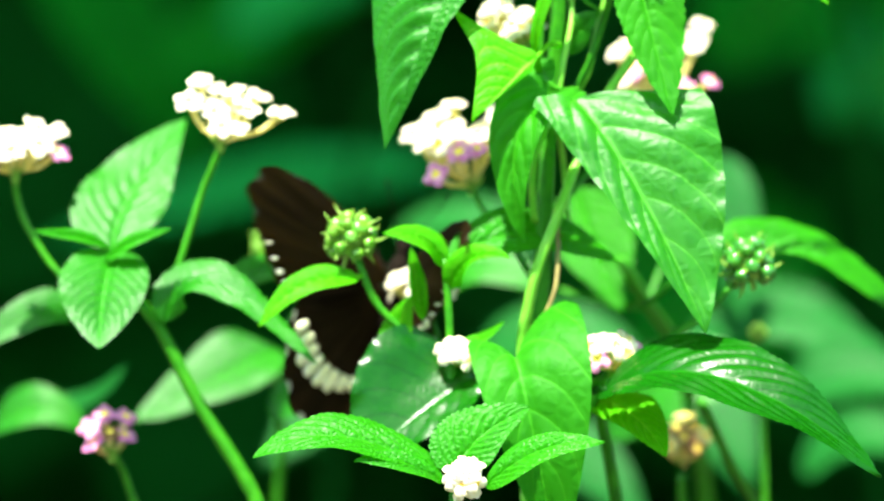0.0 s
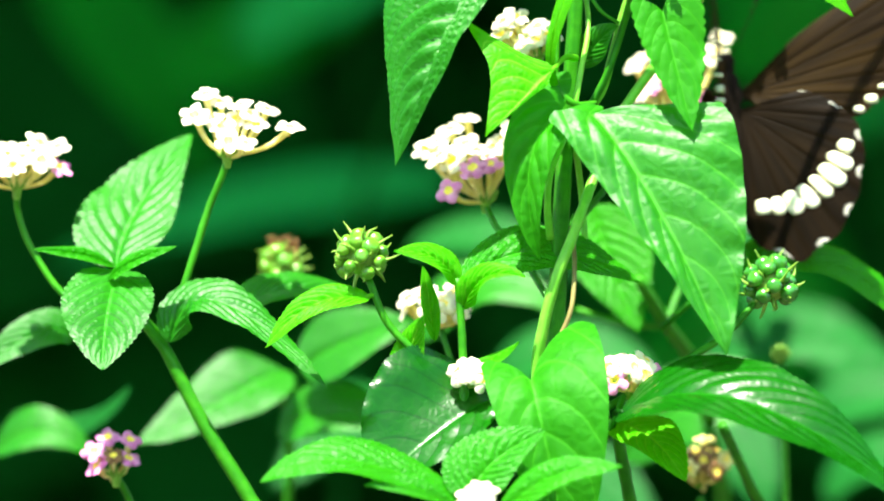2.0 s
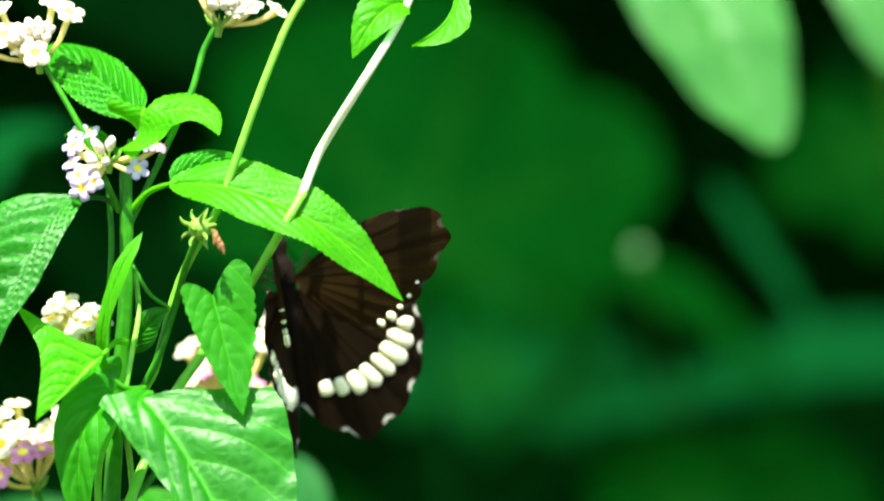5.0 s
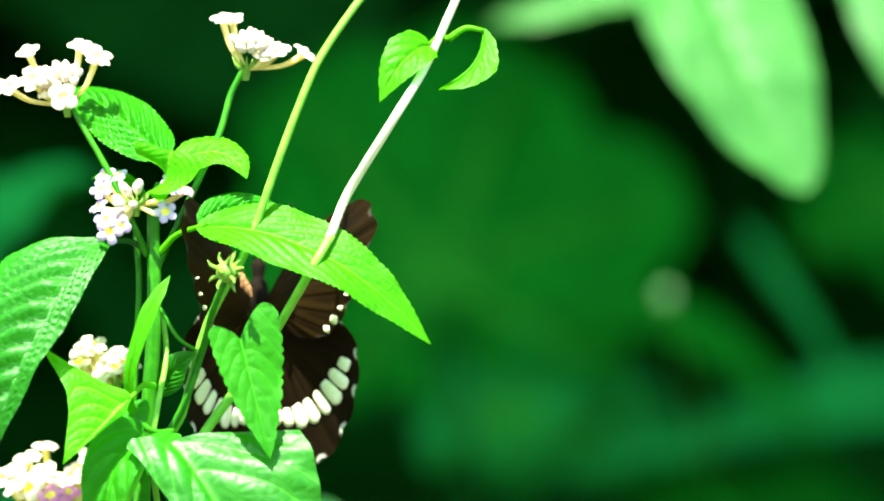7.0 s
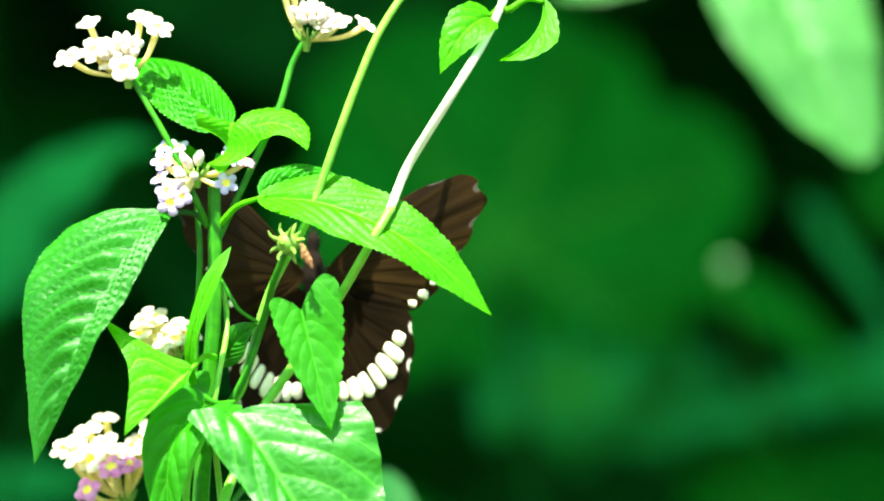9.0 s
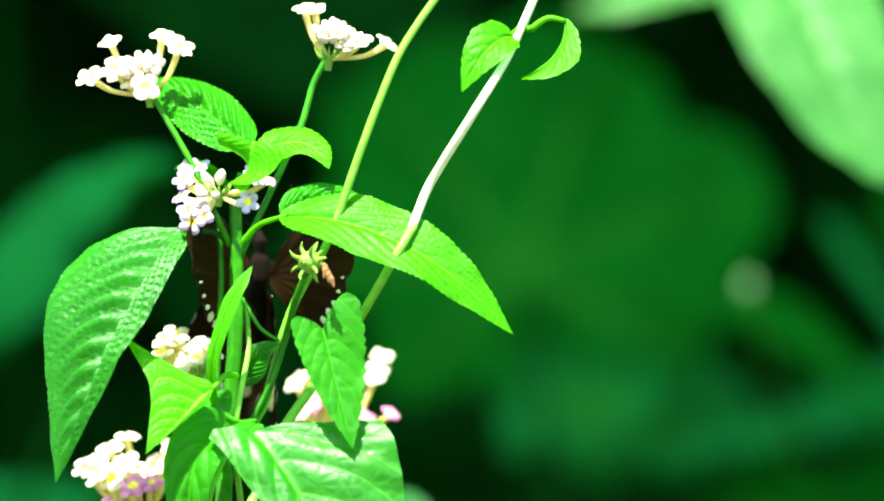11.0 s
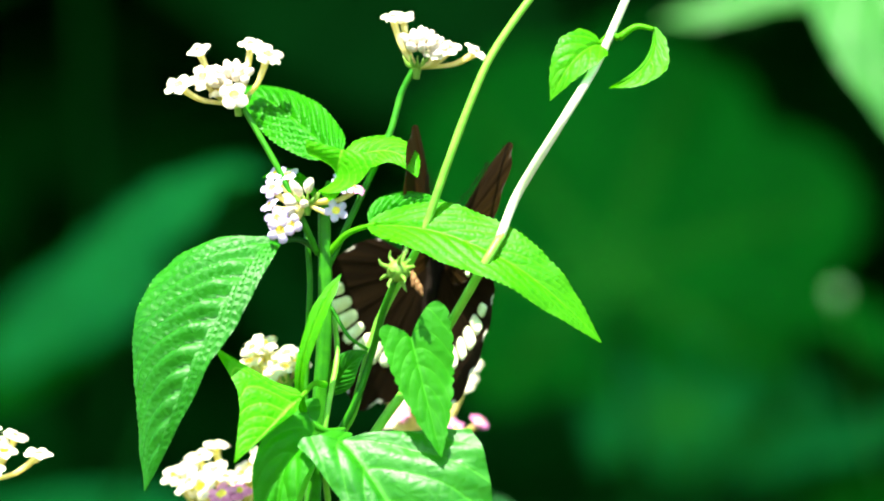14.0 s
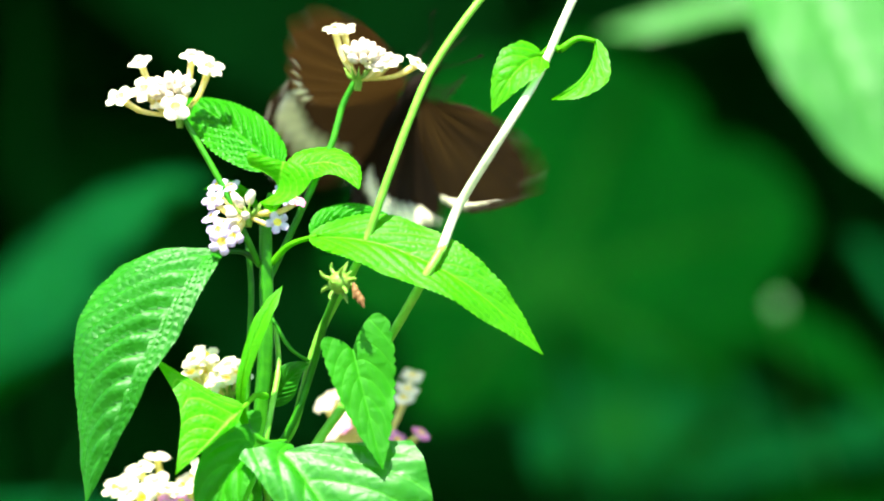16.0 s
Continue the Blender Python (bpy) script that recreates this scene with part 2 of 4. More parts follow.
def tube_bm(pts, radii, sides=8, bm=None, fine=5, knots=0.0, square=0.0):
    """A tapered tube through points, smoothed."""
    bm = bm or bmesh.new()
    pts = [Vector(p) for p in pts]
    line, rad = [], []
    last = len(pts) - 1
    slope = []
    for i in range(last + 1):
        a, b = pts[max(i - 1, 0)], pts[min(i + 1, last)]
        short = min((pts[j + 1] - pts[j]).length for j in (i - 1, i) if 0 <= j < last)
        slope.append((b - a).normalized() * short)
    for i in range(last):
        for j in range(fine):
            s = j / fine
            line.append(pts[i] * (2 * s ** 3 - 3 * s * s + 1) + slope[i] * (s ** 3 - 2 * s * s + s) + pts[i + 1] * (3 * s * s - 2 * s ** 3) + slope[i + 1] * (s ** 3 - s * s))
            rad.append(radii[i] * (1 - s) + radii[i + 1] * s)
    line.append(pts[-1]), rad.append(radii[-1])
    ring0 = None
    for i, p in enumerate(line):
        t = (line[min(i + 1, len(line) - 1)] - line[max(i - 1, 0)]).normalized()
        x = t.cross(Vector((0.31, 0.9, 0.13))).normalized()
        y = t.cross(x)
        r = rad[i] * (1 + knots * noise.noise(p * 400))
        ring = [bm.verts.new(p + (x * math.cos(2 * math.pi * j / sides) + y * math.sin(2 * math.pi * j / sides)) * r * (1 + square * math.cos(8 * math.pi * j / sides + 0.7))) for j in range(sides)]
        if ring0:
            for j in range(sides):
                bm.faces.new((ring0[j], ring0[(j + 1) % sides], ring[(j + 1) % sides], ring[j]))
        else:
            bm.faces.new(ring[::-1])
        ring0 = ring
    bm.faces.new(ring0)
    return bm


def stem(parent, name, pts, r0, r1, mat, label=""):
    """A stem through charted points, radii in millimetres."""
    w = [at(*p) for p in pts]
    base = w[0]
    n = len(w)
    rr = [(r0 + (r1 - r0) * i / (n - 1)) / 1000 for i in range(n)]
    bm = tube_bm([p - base for p in w], rr, 10, knots=0.05)
    return hang(name, mesh_of(name, bm, mat), base, parent, label)


def blade(a, b, c, left, right, up, shape="ovate", teeth=22, fold=0.15, quilt=0.35, wave=0.6, veins=9, ns=132, nq=30, seed=1, curl=0.0, lobes=(0.26, 0.26), outline=None):
    """A leaf blade in metres along the curve a b c: half widths left and right, up is where its upper face looks."""
    bm = bmesh.new()
    uvl = bm.loops.layers.uv.new("UVMap")
    length = (c - a).length
    grid = []
    for i in range(ns + 1):
        s = i / ns
        p = bez(a, b, c, s)
        t = (bez(a, b, c, min(s + 0.02, 1)) - bez(a, b, c, max(s - 0.02, 0))).normalized()
        side = t.cross(up).normalized()
        nrm = side.cross(t).normalized()
        if shape == "ovate":
            w = math.sin(math.pi * min(1, s ** 0.72)) ** 0.82 
        elif shape == "heart":
            w = (1 - s ** 1.35) ** 0.95 * (0.86 + 0.5 * s) if s > 0.001 else 0.86
        elif shape == "tri":
            w = (1 - s) ** 0.85 * (0.8 + 0.35 * s) + 0.12 * s * (1 - s)
        elif shape == "folded":
            w = float(np.interp(s, (0, 0.12, 0.2, 0.26, 0.34, 0.48, 0.7, 1), (0.22, 0.52, 0.80, 1.0, 0.80, 0.54, 0.32, 0.0)))
        elif shape == "round":
            w = math.sin(math.pi * s ** 0.85) ** 0.55
        else:
            w = math.sin(math.pi * s ** 0.8) ** 1.0
        if outline:
            w = sum(float(np.interp(s + e * (1 - s) * s * 4, outline[0], outline[1])) for e in (-0.03, 0, 0.03)) / 3
        row = []
        for j in range(nq + 1):
            q = 2 * j / nq - 1
            aq = abs(q)
            half = left if q < 0 else right
            x = q * half * w
            if j in (0, nq) and teeth:
                tooth = (s * teeth + 0.15 * math.sin(s * 31 + seed)) % 1.0
                x += math.copysign(min(0.0006, 0.05 * half) * math.sin(math.pi * min(1.0, tooth * 1.15)) ** 0.7 * min(1.0, w * 2.5), q)
            lift = fold * abs(x)
            lift += -0.0006 * math.exp(-(q / 0.10) ** 2) * (1 - s)
            lift += quilt * 0.0022 * abs(math.sin(math.pi * (veins * (s - 0.22 * aq - 0.14 * aq * aq)))) * (1 - aq ** 4) * min(1, aq * 5) * w
            pos = p + side * x
            lift += wave * 0.0022 * noise.noise(pos * 55 + Vector((seed * 7.1, 0, 0))) * (0.3 + aq)
            lift += wave * 0.0010 * noise.noise(pos * 160 + Vector((0, seed * 3.3, 0))) * aq ** 2
            lift -= curl * length * aq ** 2 * w
            if shape == "heart":
                lobe = lobes[0] if q < 0 else lobes[1]
                if lobe > 0:
                    pos = pos - t * (lobe * length * aq ** 0.8 * (1 - s) ** 5 * (1.0 - 0.45 * aq ** 4) * 1.2)
                else:
                    pos = pos - t * (lobe * length * aq ** 1.3 * (1 - s) ** 2)
            row.append(bm.verts.new(pos + nrm * lift))
        grid.append(row)
    for i in range(ns):
        for j in range(nq):
            f = bm.faces.new((grid[i][j], grid[i][j + 1], grid[i + 1][j + 1], grid[i + 1][j]))
            for loop, (ii, jj) in zip(f.loops, ((i, j), (i, j + 1), (i + 1, j + 1), (i + 1, j))):
                aq = abs(2 * jj / nq - 1)
                loop[uvl].uv = (veins * (ii / ns - 0.22 * aq - 0.14 * aq * aq), jj / nq)
    return bm


COUNT = [0]


def leaf(parent, a, b, c, left, right, mat, up=(0, -0.8, 0.6), label="", petiole=None, name="leaf", **how):
    """A leaf at charted points: base, bend, tip; half widths in chart steps. A petiole may run to its base."""
    COUNT[0] += 1
    wa, wb, wc = at(*a), at(*b), at(*c)
    up = Vector(up).normalized()
    wb = 2 * wb - 0.5 * (wa + wc)
    bm = blade(Vector(), wb - wa, wc - wa, left * STEP, right * STEP, up, seed=COUNT[0], **how)
    if petiole:
        wp = at(*petiole)
        mid = (wp + wa) / 2 + Vector((0, 0, 0.0015))
        tube_bm([wp - wa, mid - wa, (wb - wa) * 0.06], [0.0010, 0.0008, 0.0006], 8, bm)
    return hang(name, mesh_of(name, bm, mat), wa, parent, label)


def floret_mesh(name, petal, lobes=5, size=1.0, neck=1.0):
    """One small trumpet flower: flat lobed face looking along +z, tube below, yellow throat."""
    bm = bmesh.new()
    r0 = 0.0038 * size
    n = 30
    rnd = random.Random(lobes * 7 + len(name))
    centre = bm.verts.new((0, 0, -0.0004))
    rings = []
    for k, rr in enumerate((0.33, 0.58, 0.85, 1.0)):
        ring = []
        for i in range(n):
            a = 2 * math.pi * i / n
            cut = abs(math.cos(a * lobes / 2)) ** 0.6
            reach = rr if k < 2 else rr * (0.56 + 0.44 * cut)
            ring.append(bm.verts.new((math.cos(a) * r0 * reach, math.sin(a) * r0 * reach, 0.0010 * size * math.sin(rr * 2.4) * (0.4 + 0.6 * cut) - 0.0009 * rr ** 3 * rnd.random())))
        rings.append(ring)
    for i in range(n):
        f = bm.faces.new((centre, rings[0][i], rings[0][(i + 1) % n]))
        f.material_index = 1
        for k in range(3):
            bm.faces.new((rings[k][i], rings[k + 1][i], rings[k + 1][(i + 1) % n], rings[k][(i + 1) % n]))
    first = len(bm.faces)
    tube_bm([(0, 0, -0.0003), (0.0002 * neck, 0, -0.003 * size * neck), (0.0009 * size * neck, 0, -0.0065 * size * neck), (0.0022 * size * neck, 0, -0.010 * size * neck)], [0.0009, 0.0007, 0.0007, 0.0005], 7, bm, 3)
    bm.faces.ensure_lookup_table()
    for f in bm.faces[first:]:
        f.material_index = 2
    return mesh_of(name, bm, petal, M_EYE, M_TUBE)


F_DRY = [floret_mesh("floret", M_DRY, 4, 0.8), floret_mesh("floret", M_TUBE, 5, 0.8)]
O_CREAM = [floret_mesh("floret", M_CREAM, 4, 1.0, 0.2), floret_mesh("floret", M_CREAM, 5, 1.1, 0.2)]
O_PINK = [floret_mesh("floret", M_PINK, 4, 0.95, 0.2), floret_mesh("floret", M_PINK, 5, 1.05, 0.2)]
O_LILAC = [floret_mesh("floret", M_LILAC, 4, 0.95, 0.2), floret_mesh("floret", M_LILAC, 5, 1.05, 0.2)]


def bud_mesh():
    bm = bmesh.new()
    bmesh.ops.create_icosphere(bm, subdivisions=2, radius=0.0012)
    for v in bm.verts:
        v.co.z *= 1.9
        v.co += Vector((noise.noise(v.co * 900), noise.noise(v.co * 900 + Vector((5, 0, 0))), 0)) * 0.0003
    return mesh_of("bud", bm, M_BUD)


BUD = bud_mesh()


def facing(n, spin=0.0):
    return Vector(n).to_track_quat("Z", "Y").to_matrix().to_4x4() @ Matrix.Rotation(spin, 4, "Z")


def flower_head(parent, u, v, d, size, florets, tone="cream", axis=(0, -0.25, 1), pink_low=0, buds=0, seed=1, open_rim=False, label="", flat=0.55):
    """A domed head of small trumpet flowers, size across in chart steps."""
    rnd = random.Random(seed)
    c = at(u, v, d)
    axis = Vector(axis).normalized()
    turn = axis.to_track_quat("Z", "Y").to_matrix()
    radius = size * STEP / 2
    bm = bmesh.new()
    tube_bm([axis * -radius * 0.62, axis * -radius * 0.42, axis * -radius * 0.2], [0.0010, 0.0013, 0.0016], 9, bm)
    for i in range(9):
        a = i * 2.4
        out = turn @ Vector((math.cos(a), math.sin(a), -0.2))
        tube_bm([axis * -radius * 0.45, axis * -radius * 0.42 + out * radius * 0.14, axis * -radius * 0.25 + out * radius * 0.24], [0.0005, 0.0005, 0.0001], 5, bm, 3)
    head = hang("flower_head", mesh_of("flower_head", bm, M_BRACT), c, parent, label)
    for i in range(florets):
        f = (i + 0.5) / florets
        if open_rim:
            polar, a = 1.2 + 0.4 * rnd.random(), 2 * math.pi * i / florets + rnd.uniform(-0.25, 0.25)
        else:
            polar, a = math.acos(1 - f * 1.05), i * 2.39996 + rnd.uniform(-0.35, 0.35)
        out = Vector((math.sin(polar) * math.cos(a), math.sin(polar) * math.sin(a), math.cos(polar)))
        here = turn @ Vector((out.x, out.y, out.z * flat + rnd.uniform(-0.16, 0.18))) * (radius - 0.0022) * rnd.uniform(0.68, 1.12)
        aimed = (turn @ out + Vector((0, -0.6, 0.30)) + Vector((rnd.uniform(-.25, .25), rnd.uniform(-.25, .25), rnd.uniform(-.2, .2)))).normalized()
        low = i >= florets - pink_low
        pool = O_PINK if low or tone == "pink" else F_DRY if tone == "dry" else O_LILAC if tone == "lilac" else O_CREAM
        s = 0.80 if open_rim else rnd.uniform(0.95, 1.12)
        hang("floret", pool[i % 2], c + here, head, turn=facing(aimed, rnd.uniform(0, 6)) @ Matrix.Diagonal((s, s, s, 1)))
        bmx = tube_bm([turn @ Vector((out.x * .06, out.y * .06, -0.40)) * radius - here, turn @ Vector((out.x * .55, out.y * .55, -0.22)) * radius - here, -aimed * 0.0006], [0.0006, 0.0008, 0.0011], 6, None, 3)
        hang("flower_tube", mesh_of("flower_tube", bmx, M_TUBE), c + here, head)
    for i in range(buds):
        f = (i + 0.5) / buds
        polar, a = math.acos(1 - f * 0.6), i * 2.39996
        out = turn @ Vector((math.sin(polar) * math.cos(a), math.sin(polar) * math.sin(a), math.cos(polar)))
        hang("bud", BUD, c + out * radius * 0.33, head, turn=facing(out, i))
    return head


def open_head(parent, apex, d, florets, buds=None, label="", size=1.08, seed=1):
    """An open head: each floret (u, v, tone) stands at the end of its own curved yellow tube from the apex."""
    rnd = random.Random(seed)
    c = at(*apex, d)
    bm = bmesh.new()
    tube_bm([(0, 0, -0.003), (0, 0, -0.001), (0, 0, 0.0008)], [0.0009, 0.0013, 0.0018], 9, bm)
    for i in range(9):
        out = Vector((math.cos(i * 2.4), math.sin(i * 2.4), 0.35))
        tube_bm([Vector(), out * 0.0022, out * 0.0036 + Vector((0, 0, 0.002))], [0.0006, 0.0006, 0.0001], 5, bm, 3)
    head = hang("flower_head", mesh_of("flower_head", bm, M_BRACT), c, parent, label)
    middle = sum(f[1] for f in florets) / len(florets)
    pools = {"w": O_CREAM, "p": O_PINK, "l": O_LILAC, "d": F_DRY}
    for i, (u, v, tone) in enumerate(florets):
        where = at(u, v, d + rnd.uniform(-3, 3) - 0.11 * (v - middle))
        out = (where - c).normalized()
        aimed = (out * 0.45 + Vector((-0.08, -0.58, 0.48)) + Vector((rnd.uniform(-.35, .35), rnd.uniform(-.3, .3), rnd.uniform(-.3, .3)))).normalized()
        s = size * rnd.uniform(0.9, 1.12)
        hang("floret", pools[tone][i % 2], where, head, turn=facing(aimed, rnd.uniform(0, 6)) @ Matrix.Diagonal((s, s, s, 1)))
        far = where - c
        bend = far * 0.5 - Vector((0, 0, 0.0012)) + Vector((far.x, 0, 0)) * 0.12
        hang("flower_tube", mesh_of("flower_tube", tube_bm([-far, bend - far, -aimed * 0.0006], [0.0005, 0.0007, 0.0010], 7, None, 5), M_TUBE), where, head)
    if buds:
        bu, bv, count = buds
        mid_ = at(bu, bv, d - 2)
        axis = (mid_ - c).normalized()
        turn = axis.to_track_quat("Z", "Y").to_matrix()
        for i in range(count):
            polar, a = math.acos(1 - (i + 0.5) / count * 0.8), i * 2.39996
            out = turn @ Vector((math.sin(polar) * math.cos(a), math.sin(polar) * math.sin(a), math.cos(polar)))
            hang("bud", BUD, mid_ - axis * 0.004 + out * 0.0052, head, turn=facing(out, i) @ Matrix.Diagonal((1, 1, rnd.uniform(0.8, 1.2), 1)))
    return head


def berry_mesh(mat):
    bm = bmesh.new()
    bmesh.ops.create_icosphere(bm, subdivisions=3, radius=0.0024)
    for v in bm.verts:
        v.co *= 1 + 0.03 * noise.noise(v.co * 900)
        if v.co.z > 0.0021:
            v.co.z -= 0.0004
    return mesh_of("berry", bm, mat)


BERRY = berry_mesh(M_BERRY)
RIPE = berry_mesh(M_RIPE)


def seed_head(parent, u, v, d, size, berries, seed, label="", fruit=None, spikes=26):
    rnd = random.Random(seed)
    c = at(u, v, d)
    radius = size * STEP / 2
    bm = bmesh.new()
    bmesh.ops.create_icosphere(bm, subdivisions=2, radius=radius * 0.62)
    for i in range(spikes):
        a, z = i * 2.39996, 1 - 2 * (i + 0.5) / spikes
        out = Vector((math.cos(a) * math.sqrt(1 - z * z), math.sin(a) * math.sqrt(1 - z * z), z))
        bend = Vector((rnd.uniform(-.4, .4), rnd.uniform(-.4, .4), rnd.uniform(-.2, .5)))
        tube_bm([out * radius * 0.5, out * radius * 0.95, (out + bend * 0.5) * radius * 1.25], [0.0007, 0.0005, 0.0001], 5, bm, 3)
    head = hang("seed_head", mesh_of("seed_head", bm, M_BRACT), c, parent, label)
    for i in range(berries):
        a, z = i * 2.39996 + seed, 1 - 1.75 * (i + 0.5) / berries
        out = Vector((math.cos(a) * math.sqrt(1 - z * z), math.sin(a) * math.sqrt(1 - z * z), z))
        s = rnd.uniform(0.72, 1.15)
        hang("berry", fruit or BERRY, c + out * radius * rnd.uniform(0.72, 0.86), head, turn=facing(out) @ Matrix.Diagonal((s, s, s * 0.95, 1)))
    return head


# ---------------------------------------------------------------- ground
def ground():
    bm = bmesh.new()
    xs = [-400, -60, -12, -5] + [-4 + 0.5 * i for i in range(17)] + [5, 12, 60, 400]
    ys = [-400, -60, -10] + [-4 + 0.5 * i for i in range(23)] + [12, 60, 400]
    grid = [[bm.verts.new((x, y, 0.05 * noise.noise(Vector((x * 1.3, y * 1.3, 0))) if abs(x) < 5 and abs(y) < 8 else 0)) for x in xs] for y in ys]
    for i in range(len(ys) - 1):
        for j in range(len(xs) - 1):
            bm.faces.new((grid[i][j], grid[i][j + 1], grid[i + 1][j + 1], grid[i + 1][j]))
    ob = new("ground", mesh_of("ground", bm, M_SOIL))
    tagged(ob, "dark bare soil under the shrubs", "ground", kind="structure")


ground()


def leaf_mass(name, label, boxes, mat, size, seed, lean=0.6, face=0.3, category="foliage", low=True):
    """Many joined broad leaves filling boxes (x0, x1, y0, y1, z0, z1, count)."""
    rnd = random.Random(seed)
    verts, faces, uvs = [], [], []
    for x0, x1, y0, y1, z0, z1, count in boxes:
        for _ in range(max(3, count // 14)):
            foot = Vector((rnd.uniform(x0, x1), rnd.uniform(y0, y1), 0.0 if low else z0))
            top = foot + Vector((rnd.uniform(-0.15, 0.15), rnd.uniform(-0.15, 0.15), (z1 - foot.z) * rnd.uniform(0.6, 1.0)))
            k0 = len(verts)
            for at_, r_ in ((foot, 0.008), (top, 0.003)):
                for c_, s_ in ((1, 0), (0, 1), (-1, 0), (0, -1)):
                    verts.append(at_ + Vector((c_ * r_, s_ * r_, 0)))
            for j in range(4):
                faces.append((k0 + j, k0 + (j + 1) % 4, k0 + 4 + (j + 1) % 4, k0 + 4 + j))
                uvs += [(0, 0.4), (0, 0.45), (1, 0.45), (1, 0.4)]
        for _ in range(count):
            p = Vector((rnd.uniform(x0, x1), rnd.uniform(y0, y1), rnd.uniform(z0, z1)))
            ln = size * rnd.uniform(0.6, 1.3)
            hw = ln * rnd.uniform(0.26, 0.42)
            head_ = rnd.uniform(0, 2 * math.pi)
            t = Vector((math.cos(head_), math.sin(head_), rnd.uniform(-0.9, 0.2))).normalized()
            up = Vector((rnd.uniform(-lean, lean), rnd.uniform(-lean, lean) - face, 1)).normalized()
            side = t.cross(up).normalized()
            nrm = side.cross(t)
            k0 = len(verts)
            for i in range(6):
                s = i / 5
                w = math.sin(math.pi * s ** 0.75) ** 0.8 if 0 < s < 1 else 0.02
                mid = p + t * ln * s - Vector((0, 0, 0.22 * ln * s * s))
                for q in (-1, 0, 1):
                    verts.append(mid + side * q * hw * w + nrm * (0.12 * hw * abs(q)))
            for i in range(5):
                for j in range(2):
                    a = k0 + i * 3 + j
                    faces.append((a, a + 1, a + 4, a + 3))
                    uvs += [(i * 1.4, j / 2), (i * 1.4, (j + 1) / 2), (i * 1.4 + 1.4, (j + 1) / 2), (i * 1.4 + 1.4, j / 2)]
    me = bpy.data.meshes.new(name)
    me.from_pydata([v[:] for v in verts], [], faces)
    layer = me.uv_layers.new(name="UVMap")
    layer.data.foreach_set("uv", [c for uv in uvs for c in uv])
    me.materials.append(mat)
    me.polygons.foreach_set("use_smooth", [True] * len(me.polygons))
    ob = new(name, me)
    tagged(ob, label, category, kind="stuff")
    return ob


# thicket closing the view, shade put into its green; the second ring is unseen
leaf_mass("thicket", "dense undergrowth leaves, their green darkened to stand for deep shade", [
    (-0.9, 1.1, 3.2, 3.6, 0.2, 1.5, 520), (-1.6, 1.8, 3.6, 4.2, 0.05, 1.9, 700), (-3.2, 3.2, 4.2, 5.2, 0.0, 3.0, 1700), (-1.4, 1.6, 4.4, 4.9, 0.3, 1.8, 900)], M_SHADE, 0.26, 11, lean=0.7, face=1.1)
leaf_mass("thicket", "unseen undergrowth round about, shade put into its green", [
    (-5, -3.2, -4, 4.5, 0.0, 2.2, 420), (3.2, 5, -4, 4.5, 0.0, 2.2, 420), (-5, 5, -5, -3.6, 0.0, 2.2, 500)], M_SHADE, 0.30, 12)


# unseen tree, added overhead to keep the sun off the thicket and lobed plants
def tree(x, y, crown, seed):
    root = thing("tree", (x, y, 0), "unseen tree added to shade the plants behind the flowers", "tree")
    limbs = [(0, 0, -0.1), (0.05, -0.02, 1.2), (-0.05, -0.2, 2.3), (0.05, -0.6, 3.1)]
    bm = tube_bm([Vector(p) for p in limbs], [0.17, 0.13, 0.10, 0.05], 12, knots=0.15)
    rnd = random.Random(seed)
    for _ in range(9):
        z = rnd.uniform(1.9, 2.9)
        a = rnd.uniform(0, 2 * math.pi)
        tip = Vector((math.cos(a) * 1.2, math.sin(a) * 1.2 - 0.6, z + rnd.uniform(0.1, 0.6)))
        tube_bm([Vector((0, -0.2, z - 0.2)), (Vector((0, -0.2, z)) + tip) / 2 + Vector((0, 0, 0.1)), tip], [0.06, 0.035, 0.01], 7, bm, 4)
    hang("trunk", mesh_of("trunk", bm, M_BARK), (x, y, 0), root)
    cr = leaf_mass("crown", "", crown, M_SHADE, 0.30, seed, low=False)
    cr["kind"], cr["category"], cr["label"] = "stuff", "", "unseen sun-blocking leaves, shade put into their green"
    del cr["category"]
    cr.parent = root
    cr.location = (-x, -y, 0)


tree(0.9, 4.3, [(-2.2, 2.4, 2.05, 5.2, 2.3, 3.2, 1800), (-1.2, 1.5, 2.9, 4.5, 3.2, 3.9, 260), (0.0, 1.4, 2.3, 3.6, 2.3, 2.9, 420), (-1.0, 1.2, 2.42, 3.1, 1.95, 2.5, 620)], 5)


# ---------------------------------------------------------------- big leaves behind the shrub
def ground_point(u, d):
    p = at(u, 444, d)
    return Vector((p.x, p.y, 0.0))


def upright(parent, u_foot, d_foot, pts, r0, r1, mat, name="stem", label="", square=0.0):
    """A stem from the soil up through charted points."""
    foot = ground_point(u_foot, d_foot)
    w = [foot] + [at(*p) for p in pts]
    n = len(w)
    rr = [(r0 + (r1 - r0) * i / (n - 1)) / 1000 for i in range(n)]
    bm = tube_bm([p - foot for p in w], rr, 16, fine=8, knots=0.10, square=square)
    return hang(name, mesh_of(name, bm, mat), foot, parent, label)


